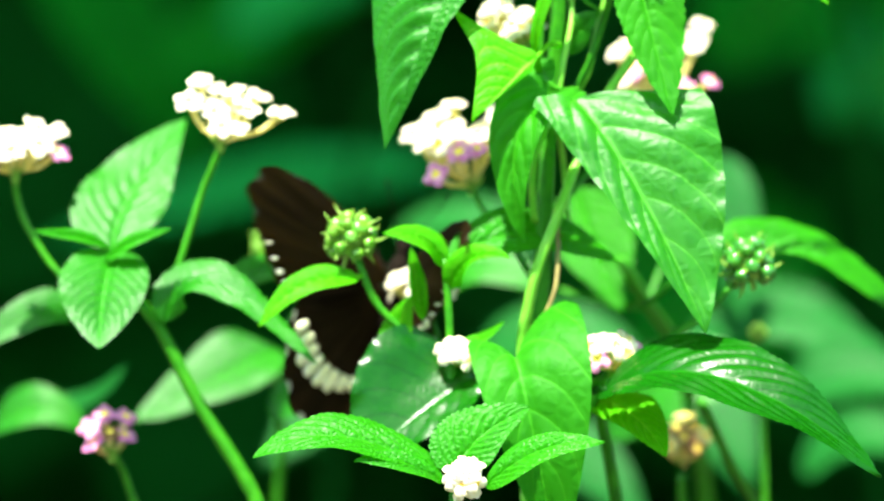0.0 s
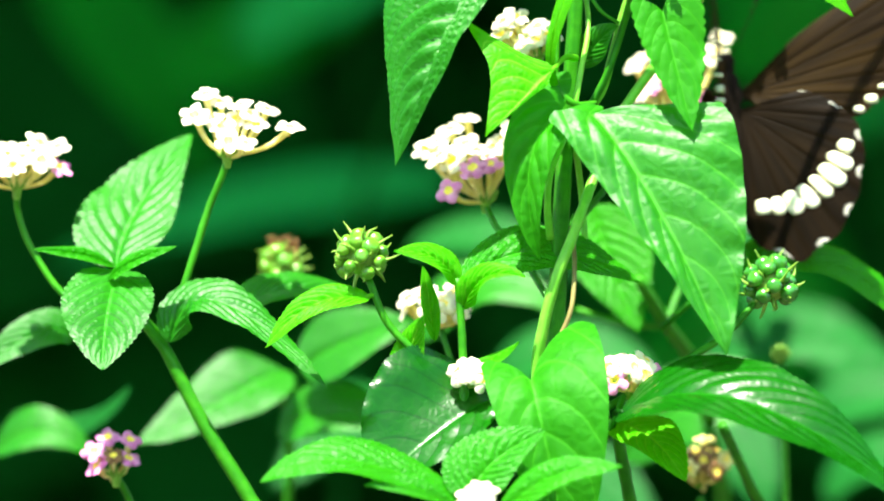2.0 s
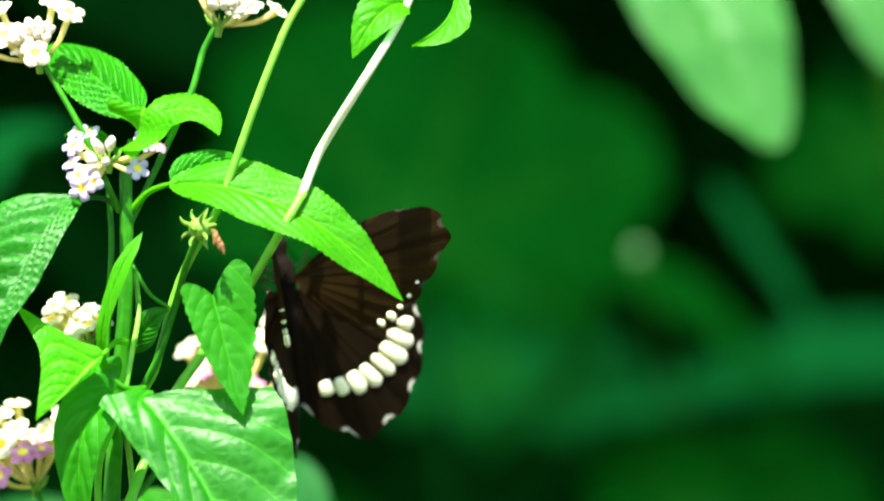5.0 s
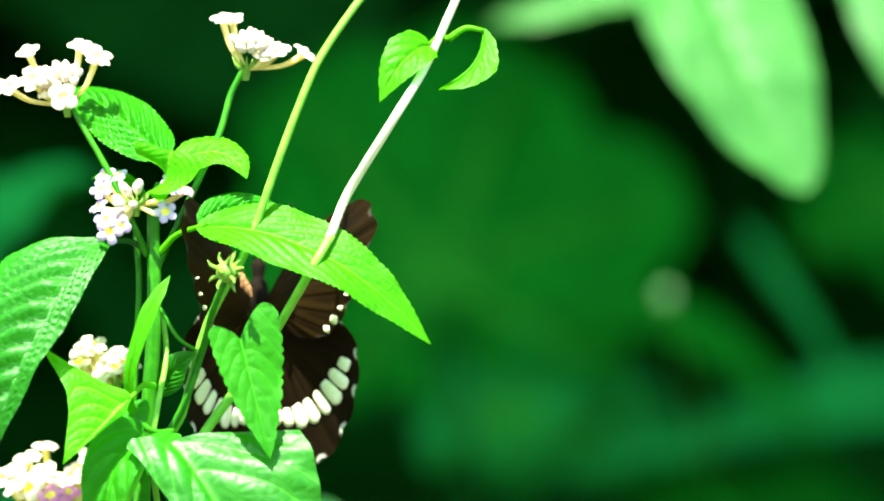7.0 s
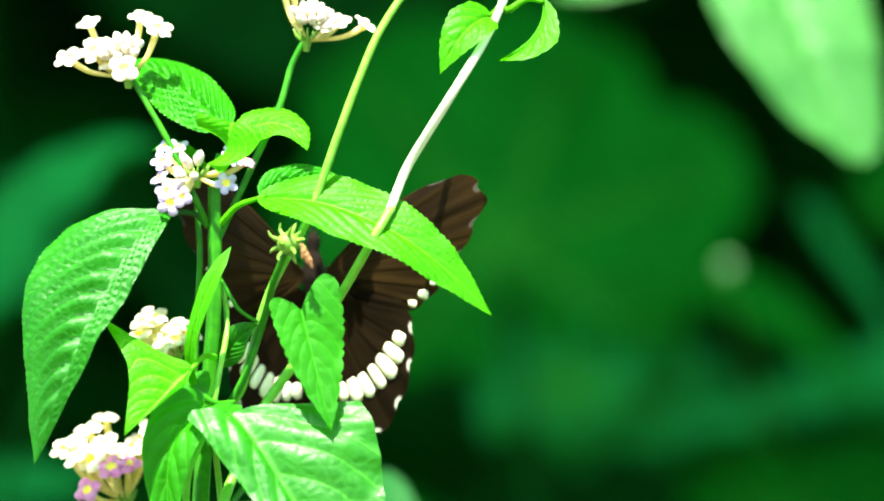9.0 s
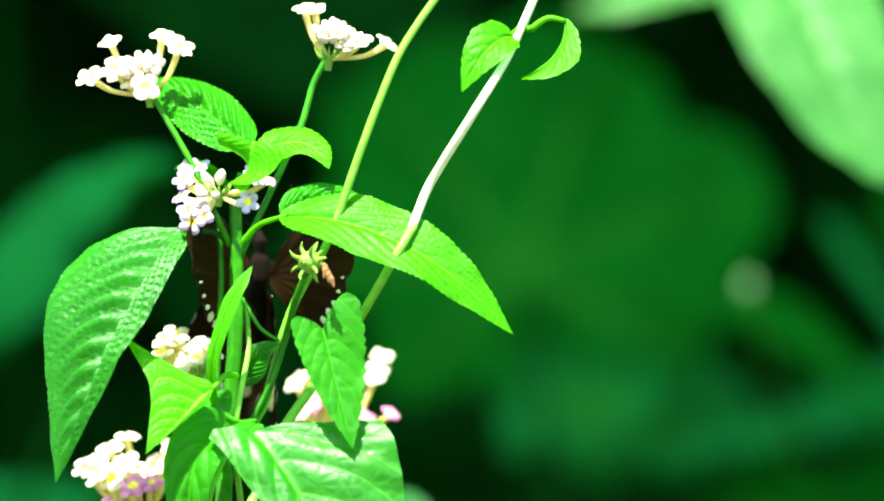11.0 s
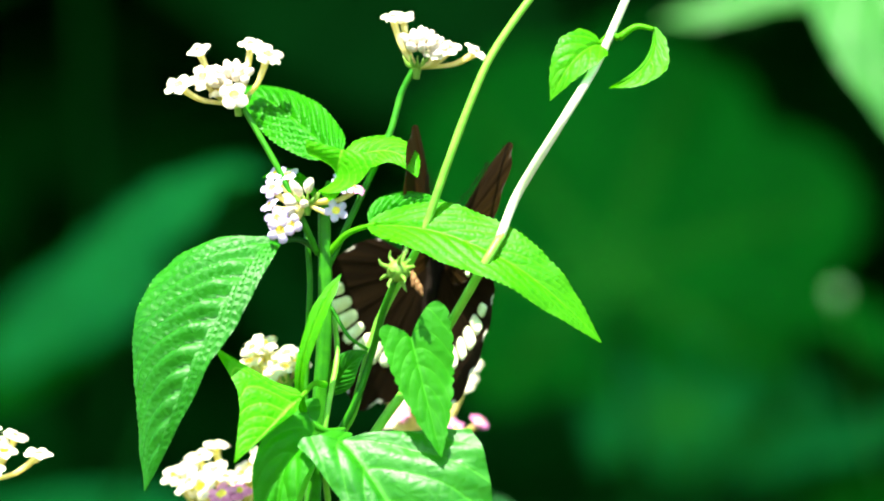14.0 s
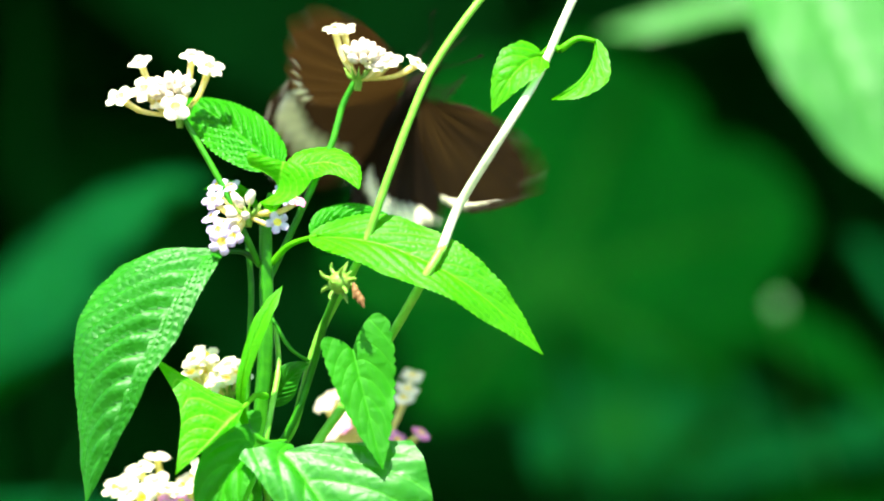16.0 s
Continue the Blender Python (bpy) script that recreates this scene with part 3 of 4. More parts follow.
def palmate(parent, u, v, d, size, mat, up, lobes=7, turn0=0.0, label=""):
    """A large lobed leaf with ribs fanning out from its middle."""
    c = at(u, v, d)
    up = Vector(up).normalized()
    x = (Vector((1, 0, 0)) - up * up.x).normalized()
    y = up.cross(x)
    bm = bmesh.new()
    uvl = bm.loops.layers.uv.new("UVMap")
    n, rings = 112, 9
    R = size * STEP
    rows = []
    for k in range(rings + 1):
        row = []
        for i in range(n):
            a = 2 * math.pi * i / n + turn0
            lob = abs(math.cos((a - turn0) * lobes / 2))
            reach = R * (0.74 + 0.22 * lob ** 0.8 + 0.16 * noise.noise(Vector((math.cos(a) * 1.6, math.sin(a) * 1.6, seed_of(u))))) * (0.75 + 0.25 * math.cos(a - turn0 - 1.2))
            rr = reach * k / rings
            lift = 0.012 * (1 - lob ** 6) * (k / rings) - 0.25 * rr * rr / R + 0.006 * noise.noise(Vector((math.cos(a) * k, math.sin(a) * k, seed_of(u))) * 0.6)
            row.append(bm.verts.new(x * math.cos(a) * rr + y * math.sin(a) * rr + up * lift))
        rows.append(row)
    for k in range(rings):
        for i in range(n):
            f = bm.faces.new((rows[k][i], rows[k + 1][i], rows[k + 1][(i + 1) % n], rows[k][(i + 1) % n]))
            for loop, (kk, ii) in zip(f.loops, ((k, i), (k + 1, i), (k + 1, i + 1), (k, i + 1))):
                p = (ii * lobes / n) % 1.0
                loop[uvl].uv = (5 * kk / rings, 0.5 + 0.5 * (abs(p - 0.5) * -2 + 1))
    bmesh.ops.remove_doubles(bm, verts=bm.verts, dist=1e-6)
    first = len(bm.faces)
    for i in range(lobes):
        a = 2 * math.pi * i / lobes + turn0
        out = x * math.cos(a) + y * math.sin(a)
        rr = R * (0.75 + 0.25 * math.cos(a - turn0 - 1.2))
        tube_bm([up * 0.001, out * rr * 0.5 + up * (0.002 - 0.06 * rr * rr / R), out * rr * 0.93 - up * 0.2 * rr * rr / R], [0.005, 0.0035, 0.001], 6, bm, 4)
    bm.faces.ensure_lookup_table()
    for f in bm.faces[first:]:
        f.material_index = 1
    return hang("leaf", mesh_of("leaf", bm, mat, M_RIB), c, parent, label)


def seed_of(u):
    return (u * 0.013) % 9.0


# tall broad-leaved plant with the bright leaves in the sun
tall = thing("broad_leaved_plant", ground_point(2350, 760), "tall plant with big sunlit pale green leaves", "plant")
upright(tall, 2350, 760, [(2330, 900, 760), (2260, 200, 700), (2150, -500, 620)], 5, 3, M_STEM)
leaf(tall, (1790, -560, 430), (1872, -320, 405), (2010, -46, 390), 176, 190, M_BROAD, (0.15, -0.75, 0.85), shape="round", teeth=0, quilt=0.8, wave=0.9, petiole=(2150, -500, 620), ns=60)
leaf(tall, (2120, -600, 470), (2180, -380, 450), (2240, -170, 440), 105, 120, M_BROAD, (-0.1, -0.6, 0.9), shape="round", teeth=0, wave=0.9, petiole=(2150, -500, 620), ns=60)
leaf(tall, (1800, -440, 560), (1620, -378, 550), (1440, -345, 540), 62, 60, M_BROAD, (-0.1, -0.6, 0.9), shape="ovate", teeth=0, wave=0.9, petiole=(2150, -500, 620), ns=60)

lobed = thing("lobed_leaf_plant", ground_point(1450, 900), "shaded plant with large lobed dark green leaves", "plant")
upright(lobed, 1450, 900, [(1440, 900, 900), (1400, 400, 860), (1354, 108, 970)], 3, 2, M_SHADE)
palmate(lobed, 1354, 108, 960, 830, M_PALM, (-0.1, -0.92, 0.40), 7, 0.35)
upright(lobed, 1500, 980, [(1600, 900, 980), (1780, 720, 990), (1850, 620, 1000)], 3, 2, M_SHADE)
palmate(lobed, 1850, 620, 1000, 340, M_PALM, (0.1, -0.85, 0.5), 5, 1.0)
palmate(lobed, 1190, 710, 1000, 480, M_PALM, (0.1, -0.8, 0.6), 7, 2.1)
leaf(lobed, (1500, 250, 960), (1760, 180, 950), (2040, 420, 940), 90, 90, M_PALM, (0, -0.7, 0.7), teeth=0)
leaf(lobed, (2300, 330, 1000), (2080, 330, 980), (1560, 470, 960), 110, 120, M_MID, (0, -0.75, 0.65), teeth=0, quilt=0.8)

palmate(lobed, 1480, 365, 930, 330, M_MID, (-0.1, -0.75, 0.6), 7, 0.9)
palmate(lobed, 1570, 390, 980, 350, M_MID, (-0.1, -0.85, 0.5), 5, 0.3)
palmate(lobed, 2050, 640, 1080, 460, M_PALM, (0.0, -0.8, 0.55), 7, 1.7)
palmate(lobed, 2170, -30, 1120, 330, M_PALM, (0.1, -0.85, 0.45), 5, 2.4)
leaf(lobed, (1890, 10, 900), (1990, 150, 890), (2110, 330, 880), 28, 28, M_MID, (0, -0.75, 0.65), teeth=0)

# bead and its stalk are added to stand in for a blurred sun glint
bm = bmesh.new()
bmesh.ops.create_icosphere(bm, subdivisions=3, radius=0.0030)
for v in bm.verts:
    v.co.z *= 1.25 + 0.1 * noise.noise(v.co * 300)
hang("bud", mesh_of("bud", bm, M_GLINT), at(1759, 140, 720), lobed, "small pale bead standing in for a sun glint")
stem(lobed, "stem", [(1850, 470, 1000), (1800, 300, 850), (1760, 155, 722)], 1.5, 0.7, M_STEM)

mid = thing("broad_leaved_plant", ground_point(430, 740), "plant with wavy mid green leaves behind the flowers", "plant")
upright(mid, 430, 740, [(440, 700, 720), (560, 300, 700), (640, -20, 650)], 2.4, 1.6, M_SHADE)
leaf(mid, (760, -75, 640), (560, 20, 650), (330, 240, 660), 130, 150, M_MID, (-0.15, -0.5, 0.95), shape="ovate", teeth=0, wave=3.0, quilt=1.2, petiole=(640, -20, 650))
leaf(mid, (560, 60, 860), (430, 140, 860), (250, 280, 860), 150, 130, M_MID, (-0.1, -0.8, 0.5), shape="round", teeth=0, wave=3.0, petiole=(560, 300, 700))
leaf(mid, (640, 520, 820), (300, 560, 800), (-80, 660, 780), 100, 110, M_MID, (0, -0.6, 0.75), teeth=0, quilt=1.2)
leaf(mid, (120, 330, 900), (330, 240, 900), (560, 120, 920), 140, 150, M_PALM, (0, -0.8, 0.6), teeth=0, quilt=1.2)
leaf(mid, (-100, 120, 940), (60, 280, 940), (220, 560, 940), 140, 150, M_PALM, (0, -0.8, 0.6), teeth=0, quilt=1.2)

# ---------------------------------------------------------------- lower shrub behind: lit leaves out of focus
back = thing("lantana_shrub", ground_point(300, 160), "low lantana shrub with soft lit green leaves", "shrub")
upright(back, 300, 160, [(330, 1250, 160), (345, 980, 150), (322, 860, 130)], 1.6, 1.1, M_STEM)
leaf(back, (330, 850, 130), (240, 900, 120), (70, 985, 110), 75, 85, M_LEAF, (-0.1, -0.75, 0.7))
leaf(back, (360, 850, 120), (450, 800, 115), (560, 770, 110), 70, 75, M_LEAF, (0.1, -0.8, 0.6))
leaf(back, (320, 960, 130), (420, 930, 120), (560, 960, 115), 70, 60, M_LEAF, (0.1, -0.8, 0.6))
leaf(back, (560, 800, 170), (690, 700, 160), (830, 760, 150), 60, 70, M_LEAF, (0.1, -0.7, 0.7))
upright(back, 1150, 200, [(1120, 1200, 190), (1060, 850, 110), (1010, 770, 90), (960, 690, 80)], 2.6, 1.6, M_STEM)
stem(back, "stem", [(1010, 775, 90), (1030, 720, 95), (1050, 680, 100)], 1.2, 0.8, M_STEM)
stem(back, "stem", [(1005, 775, 90), (940, 770, 90), (850, 745, 90)], 1.2, 0.8, M_STEM)
leaf(back, (880, 560, 95), (910, 660, 90), (962, 785, 82), 86, 68, M_CRINKLE, (-0.1, -0.9, 0.4))
leaf(back, (1080, 830, 260), (1280, 800, 255), (1480, 880, 250), 50, 60, M_SOFT, (0.1, -0.7, 0.7))
for la, lb, lc, lw in (
        ((1240, 960, 380), (1420, 900, 370), (1640, 990, 360), 80), ((700, 880, 330), (860, 820, 320), (1010, 900, 310), 85),
        ((1000, 880, 350), (1130, 980, 330), (1190, 1110, 320), 90), ((1180, 740, 420), (1330, 830, 400), (1420, 970, 380), 75),
        ((480, 880, 330), (420, 960, 310), (310, 1060, 300), 85), ((1290, 1080, 360), (1400, 1010, 350), (1560, 1060, 340), 80),
        ((820, 1000, 300), (900, 1060, 290), (1010, 1180, 280), 80),
        ((560, 640, 420), (700, 620, 410), (840, 690, 400), 70)):
    leaf(back, la, lb, lc, lw, lw, M_SOFT, (0, -0.6, 0.8), ns=60)
leaf(back, (930, 1010, 160), (1090, 900, 150), (1260, 930, 150), 90, 90, M_LEAF, (0, -0.8, 0.6))
leaf(back, (1140, 500, 260), (1160, 630, 250), (1180, 800, 240), 62, 55, M_SOFT, (0, -0.9, 0.4))
upright(back, 1300, 120, [(1250, 1260, 90), (1160, 1060, 60), (1110, 950, 40)], 1.9, 1.3, M_STEM)
leaf(back, (-40, 800, 60), (-110, 790, 55), (-240, 880, 50), 40, 45, M_LEAF, (-0.1, -0.7, 0.7))
leaf(back, (-150, 930, 160), (-30, 950, 155), (60, 880, 150), 25, 30, M_SOFT, (0, -0.7, 0.7))
leaf(back, (-190, 1000, 140), (-100, 960, 130), (0, 1010, 130), 50, 50, M_LEAF, (0, -0.7, 0.7))
old = seed_head(back, 329, 672, 90, 85, 10, 4, "yellowish seed head with withered tips", RIPE)
for i in range(4):
    k = at(308 + 14 * i, 634 + 5 * (i % 2), 88)
    hang("withered_floret", mesh_of("withered_floret", tube_bm([(0, 0, 0.0028), (0.0005, 0, 0.0008), (0.0002 * i, -0.0005, -0.004)], [0.0014, 0.0009, 0.0004], 6), M_DRY), k, old, "brown dry floret")
upright(back, 1080, 90, [(1075, 1200, 80), (1072, 1080, 75)], 1.6, 1.2, M_STEM)
flower_head(back, 1072, 1025, 75, 130, 12, "dry", seed=71, axis=(0.1, -0.4, 1), flat=0.9, label="withered brown flower head")
upright(back, 1225, 100, [(1225, 1150, 90), (1216, 850, 85)], 1.2, 0.9, M_STEM)
seed_head(back, 1213, 824, 85, 30, 0, 73, "pale closed flower bud")

# ---------------------------------------------------------------- lantana with two cream heads, beside the main one
left = thing("lantana_plant", ground_point(330, 17), "lantana with cream flower heads on long stalks", "plant", "lantana plants")
upright(left, 330, 17, [(300, 1150, 22), (269, 1077, 22), (189, 947, 22), (119, 812, 22), (59, 737, 24), (22, 680, 24)], 2.4, 1.4, M_STEM)
stem(left, "flower_stalk", [(119, 812, 22), (139, 757, 22), (199, 567, 22), (222, 512, 20), (231, 484, 19)], 1.1, 1.0, M_STEM)
stem(left, "flower_stalk", [(22, 760, 27), (-61, 717, 30), (-121, 627, 32), (-140, 570, 32), (-142, 538, 30)], 1.0, 0.9, M_STEM)
leaf(left, (35, 672, 24), (70, 570, 40), (170, 434, 60), 92, 80, M_LEAF, (-0.15, -0.7, 0.6))
leaf(left, (38, 672, 22), (18, 760, 4), (10, 852, -10), 78, 82, M_LEAF, (0.0, -0.7, 0.7), curl=0.0)
leaf(left, (30, 668, 22), (-30, 650, 17), (-115, 640, 12), 22, 18, M_CRINKLE, (0, -0.7, 0.7))
leaf(left, (20, 690, 17), (70, 660, 12), (142, 632, 10), 18, 20, M_CRINKLE, (0, -0.7, 0.7))
leaf(left, (130, 805, 17), (215, 730, 12), (410, 885, 2), 55, 50, M_LEAF, (0.2, -0.55, 0.85))
leaf(left, (240, 750, 32), (340, 710, 42), (470, 720, 52), 45, 40, M_LEAF, (0, -0.6, 0.8))
open_head(left, (232, 476), 19, [(194, 364, "w"), (174, 402, "w"), (206, 409, "w"), (234, 448, "w"), (256, 384, "w"), (221, 379, "w"), (250, 408, "w"), (283, 418, "w"), (303, 392, "w"), (343, 424, "w"), (264, 452, "w"), (222, 424, "w"), (272, 400, "w")], seed=3, size=0.92, label="cream flower head on a long stalk")
open_head(left, (-142, 532), 30, [(-161, 458, "w"), (-150, 494, "w"), (-122, 458, "w"), (-101, 452, "w"), (-69, 458, "w"), (-68, 494, "p"), (-132, 476, "w"), (-180, 478, "w"), (-98, 482, "w"), (-190, 505, "p")], seed=5, label="cream flower head with pink lower florets")
upright(left, 130, 42, [(100, 1250, 42), (60, 1090, 38), (35, 1040, 34)], 1.4, 0.9, M_STEM, "flower_stalk")
open_head(left, (34, 1042), 33, [(59, 978, "p"), (2, 1024, "p"), (20, 973, "p"), (-4, 998, "p"), (30, 1006, "d"), (56, 1012, "p")], seed=8, size=1.05, label="half-spent pink flower head")

# ---------------------------------------------------------------- main lantana
main = thing("lantana_plant", ground_point(800, 0), "tall lantana with serrated green leaves and cream flowers", "plant", "lantana plants")
upright(main, 800, 0, [(805, 1150, 4), (812, 900, 4), (814, 797, 3), (829, 497, 2), (850, 200, 0), (849, 0, 0), (862, -60, 0)], 3.2, 1.3, M_STEM, label="upright square green stem", square=0.16)
stem(main, "stem", [(812, 420, 4), (818, 260, 4), (824, 120, 4), (818, 30, 4)], 0.9, 0.8, M_STEM)
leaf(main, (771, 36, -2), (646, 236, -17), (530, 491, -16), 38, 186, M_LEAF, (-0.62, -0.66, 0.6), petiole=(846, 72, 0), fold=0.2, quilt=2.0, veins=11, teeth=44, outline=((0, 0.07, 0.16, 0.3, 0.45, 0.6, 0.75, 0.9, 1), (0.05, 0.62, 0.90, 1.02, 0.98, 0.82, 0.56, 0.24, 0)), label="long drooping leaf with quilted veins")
leaf(main, (926, 16, -6), (1140, 62, -18), (1343, 226, -22), 66, 66, M_LIT, (0.25, -0.72, 0.5), petiole=(856, 68, 0), fold=0.1, quilt=0.16, veins=10, teeth=40, label="long drooping leaf showing its lit underside")
leaf(main, (930, 14, -4), (1004, -16, -2), (1114, 8, 0), 36, 30, M_CRINKLE, (0.1, -0.7, 0.7), quilt=0.6, teeth=22)
leaf(main, (872, -104, -8), (798, -168, 6), (712, -230, 24), 64, 52, M_CRINKLE, (-0.15, -0.65, 0.75), shape="round", teeth=24, quilt=1.1, veins=9)
leaf(main, (880, -118, -20), (870, -75, -18), (862, -26, -8), 84, 80, M_YOUNG, (0.0, -0.7, 0.7), shape="tri", fold=0.12, teeth=0, quilt=0.12)
leaf(main, (882, -96, 1), (964, -116, 0), (1013, -66, -4), 46, 38, M_YOUNG, (0.2, -0.7, 0.7), fold=0.1, curl=0.05, teeth=16, quilt=0.25)
leaf(main, (846, -20, 3), (790, -75, 6), (738, -68, 8), 10, 10, M_YOUNG, (0, -0.7, 0.7), teeth=0)
stem(main, "flower_stalk", [(838, 68, 0), (815, 18, -3), (768, -82, -2), (699, -202, 2)], 0.95, 0.8, M_STEM)
stem(main, "flower_stalk", [(852, 98, 0), (876, 48, 2), (964, -142, 6), (985, -215, 8), (1002, -250, 8), (1011, -268, 8)], 1.0, 0.8, M_STEM)
open_head(main, (697, -196), 2, [(626, -293, "w"), (591, -230, "w"), (718, -304, "w"), (749, -284, "w"), (689, -212, "w"), (634, -244, "w"), (665, -225, "w")], (678, -255, 22), seed=12, size=1.0, label="opening white flower head with closed buds in its middle")
open_head(main, (1012, -262), 8, [(971, -352, "w"), (988, -350, "w"), (1071, -297, "w"), (1117, -290, "w"), (1046, -288, "w")], (1030, -312, 20), seed=21, size=0.95, label="opening white flower head seen from the side")
open_head(main, (818, -20), -5, [(765, -75, "l"), (757, -48, "l"), (752, -18, "l"), (766, 6, "l"), (786, -72, "l"), (771, 26, "l"), (792, 16, "l"), (880, -55, "l"), (904, -48, "p"), (870, -8, "l")], (800, -40, 8), seed=16, size=0.85, label="spent pale lilac flower head behind the shoot")
# faded head on its own stalk
stem(main, "flower_stalk", [(868, 400, 3), (905, 330, 2), (938, 230, 0), (955, 165, -13), (975, 115, -19)], 1.1, 0.9, M_STEM, "dark green bent stalk")
stem(main, "stem", [(850, 150, 0), (866, 170, -1), (892, 214, -2), (926, 238, -1)], 0.6, 0.5, M_STEM)
fade = seed_head(main, 980, 98, -21, 66, 0, 9, "green empty calyx with a withered brown floret", None, 14)
for i in range(3):
    k = at(1004 + 5 * i, 112 + 8 * i, -24)
    hang("withered_floret", mesh_of("withered_floret", tube_bm([(0, 0, 0.002), (0.0006, 0, 0), (0.0002 + 0.0006 * i, -0.0005, -0.0022)], [0.0004, 0.0010, 0.0003], 6), M_DRY), k, fade, "curled brown dry floret")
# heads close behind the stem
open_head(main, (784, 296), 19, [(722, 236, "w"), (740, 230, "w"), (718, 260, "w"), (750, 256, "w"), (783, 246, "w"), (779, 272, "w"), (800, 262, "w"), (762, 274, "w")], seed=31, label="cream flower head behind the stem")
stem(main, "flower_stalk", [(830, 480, 10), (800, 360, 15), (785, 302, 19)], 0.9, 0.8, M_STEM)
open_head(main, (690, 556), 36, [(658, 408, "w"), (603, 450, "w"), (628, 428, "w"), (584, 462, "w"), (633, 482, "w"), (610, 474, "w"), (655, 452, "w"), (674, 466, "w"), (698, 490, "p"), (722, 444, "w"), (739, 430, "w"), (668, 496, "p"), (626, 536, "p"), (700, 462, "w")], seed=35, label="cream flower head with pink lower florets")
stem(main, "flower_stalk", [(820, 760, 10), (760, 660, 22), (710, 600, 30), (691, 562, 36)], 0.9, 0.8, M_STEM)
open_head(main, (1036, 398), 82, [(955, 314, "w"), (968, 302, "w"), (995, 318, "w"), (991, 345, "p"), (968, 366, "w"), (1010, 330, "w"), (1109, 264, "w"), (1100, 288, "w"), (1094, 304, "w"), (1082, 378, "p"), (1124, 366, "p"), (1030, 300, "w"), (978, 354, "p")], seed=41, size=0.88, label="cream and pink flower head behind the leaf")
stem(main, "flower_stalk", [(830, 620, 10), (930, 500, 50), (1034, 404, 82)], 0.9, 0.8, M_STEM)

# ---------------------------------------------------------------- front shoots at the foot of the view
front = thing("lantana_plant", ground_point(660, -15), "young lantana shoots with bright serrated leaves", "plant", "lantana plants")
upright(front, 660, -15, [(660, 1200, -10), (652, 900, -6), (648, 780, -6), (640, 690, -6)], 1.6, 0.9, M_STEM)
leaf(front, (484, 726, -4), (390, 735, -8), (299, 812, -10), 38, 34, M_YOUNG, (-0.15, -0.6, 0.8), petiole=(500, 735, 0))
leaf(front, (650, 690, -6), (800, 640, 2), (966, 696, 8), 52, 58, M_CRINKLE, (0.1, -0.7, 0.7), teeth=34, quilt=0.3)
leaf(front, (640, 700, -6), (600, 655, -10), (528, 640, -14), 30, 34, M_YOUNG, (-0.1, -0.65, 0.75))
leaf(front, (650, 745, -6), (690, 690, -12), (760, 690, -16), 30, 26, M_YOUNG, (0.2, -0.75, 0.6))
leaf(front, (600, 800, -2), (590, 730, -4), (578, 668, -4), 18, 16, M_YOUNG, (0.3, -0.9, 0.3))
leaf(front, (545, 880, 0), (555, 820, -2), (580, 755, -4), 32, 30, M_YOUNG, (-0.2, -0.9, 0.4))
leaf(front, (630, 850, -4), (690, 840, -8), (748, 802, -10), 22, 16, M_YOUNG, (0.1, -0.6, 0.8))
leaf(front, (698, 905, -6), (615, 955, -12), (495, 1055, -18), 62, 155, M_DARK, (-0.28, -0.92, 0.34), shape="round", veins=6, quilt=0.06, wave=1.8, teeth=44, label="rounded glossy dark green leaf")
stem(front, "flower_stalk", [(690, 930, -2), (600, 850, -2), (520, 775, -2), (482, 690, -2)], 1.2, 1.0, M_STEM)
seed_head(front, 470, 655, -2, 100, 19, 2, "round head of yellow-green berries", RIPE)
stem(front, "flower_stalk", [(840, 960, 0), (930, 905, 0), (1010, 855, 2), (1110, 795, 4), (1175, 725, 6)], 1.1, 0.9, M_STEM)
seed_head(front, 1195, 702, 6, 100, 18, 6, "round head of dark green berries")
flower_head(front, 605, 750, 36, 140, 10, seed=51, label="cream flower head among the leaves")
flower_head(front, 665, 860, -9, 80, 6, seed=53, label="small cream flower head among the leaves")
stem(front, "flower_stalk", [(650, 1000, 10), (640, 880, 28), (608, 770, 36)], 0.9, 0.8, M_STEM)
flower_head(front, 945, 862, -9, 140, 10, pink_low=4, seed=57, label="cream flower head with pink florets beneath")
stem(front, "flower_stalk", [(800, 1090, 4), (900, 980, -4), (940, 885, -9)], 0.9, 0.8, M_STEM)
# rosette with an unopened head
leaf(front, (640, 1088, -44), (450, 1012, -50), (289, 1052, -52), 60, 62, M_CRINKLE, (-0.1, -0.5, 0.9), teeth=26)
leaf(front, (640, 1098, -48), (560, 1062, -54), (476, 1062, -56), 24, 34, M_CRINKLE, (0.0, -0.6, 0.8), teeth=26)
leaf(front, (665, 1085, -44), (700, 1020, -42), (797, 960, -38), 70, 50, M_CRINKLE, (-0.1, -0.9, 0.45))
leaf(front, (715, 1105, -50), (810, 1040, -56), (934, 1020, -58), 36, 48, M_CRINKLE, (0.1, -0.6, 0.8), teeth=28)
flower_head(front, 675, 1088, -52, 92, 8, seed=61, buds=24, axis=(0, -0.7, 0.7), label="flower head in tight white bud")

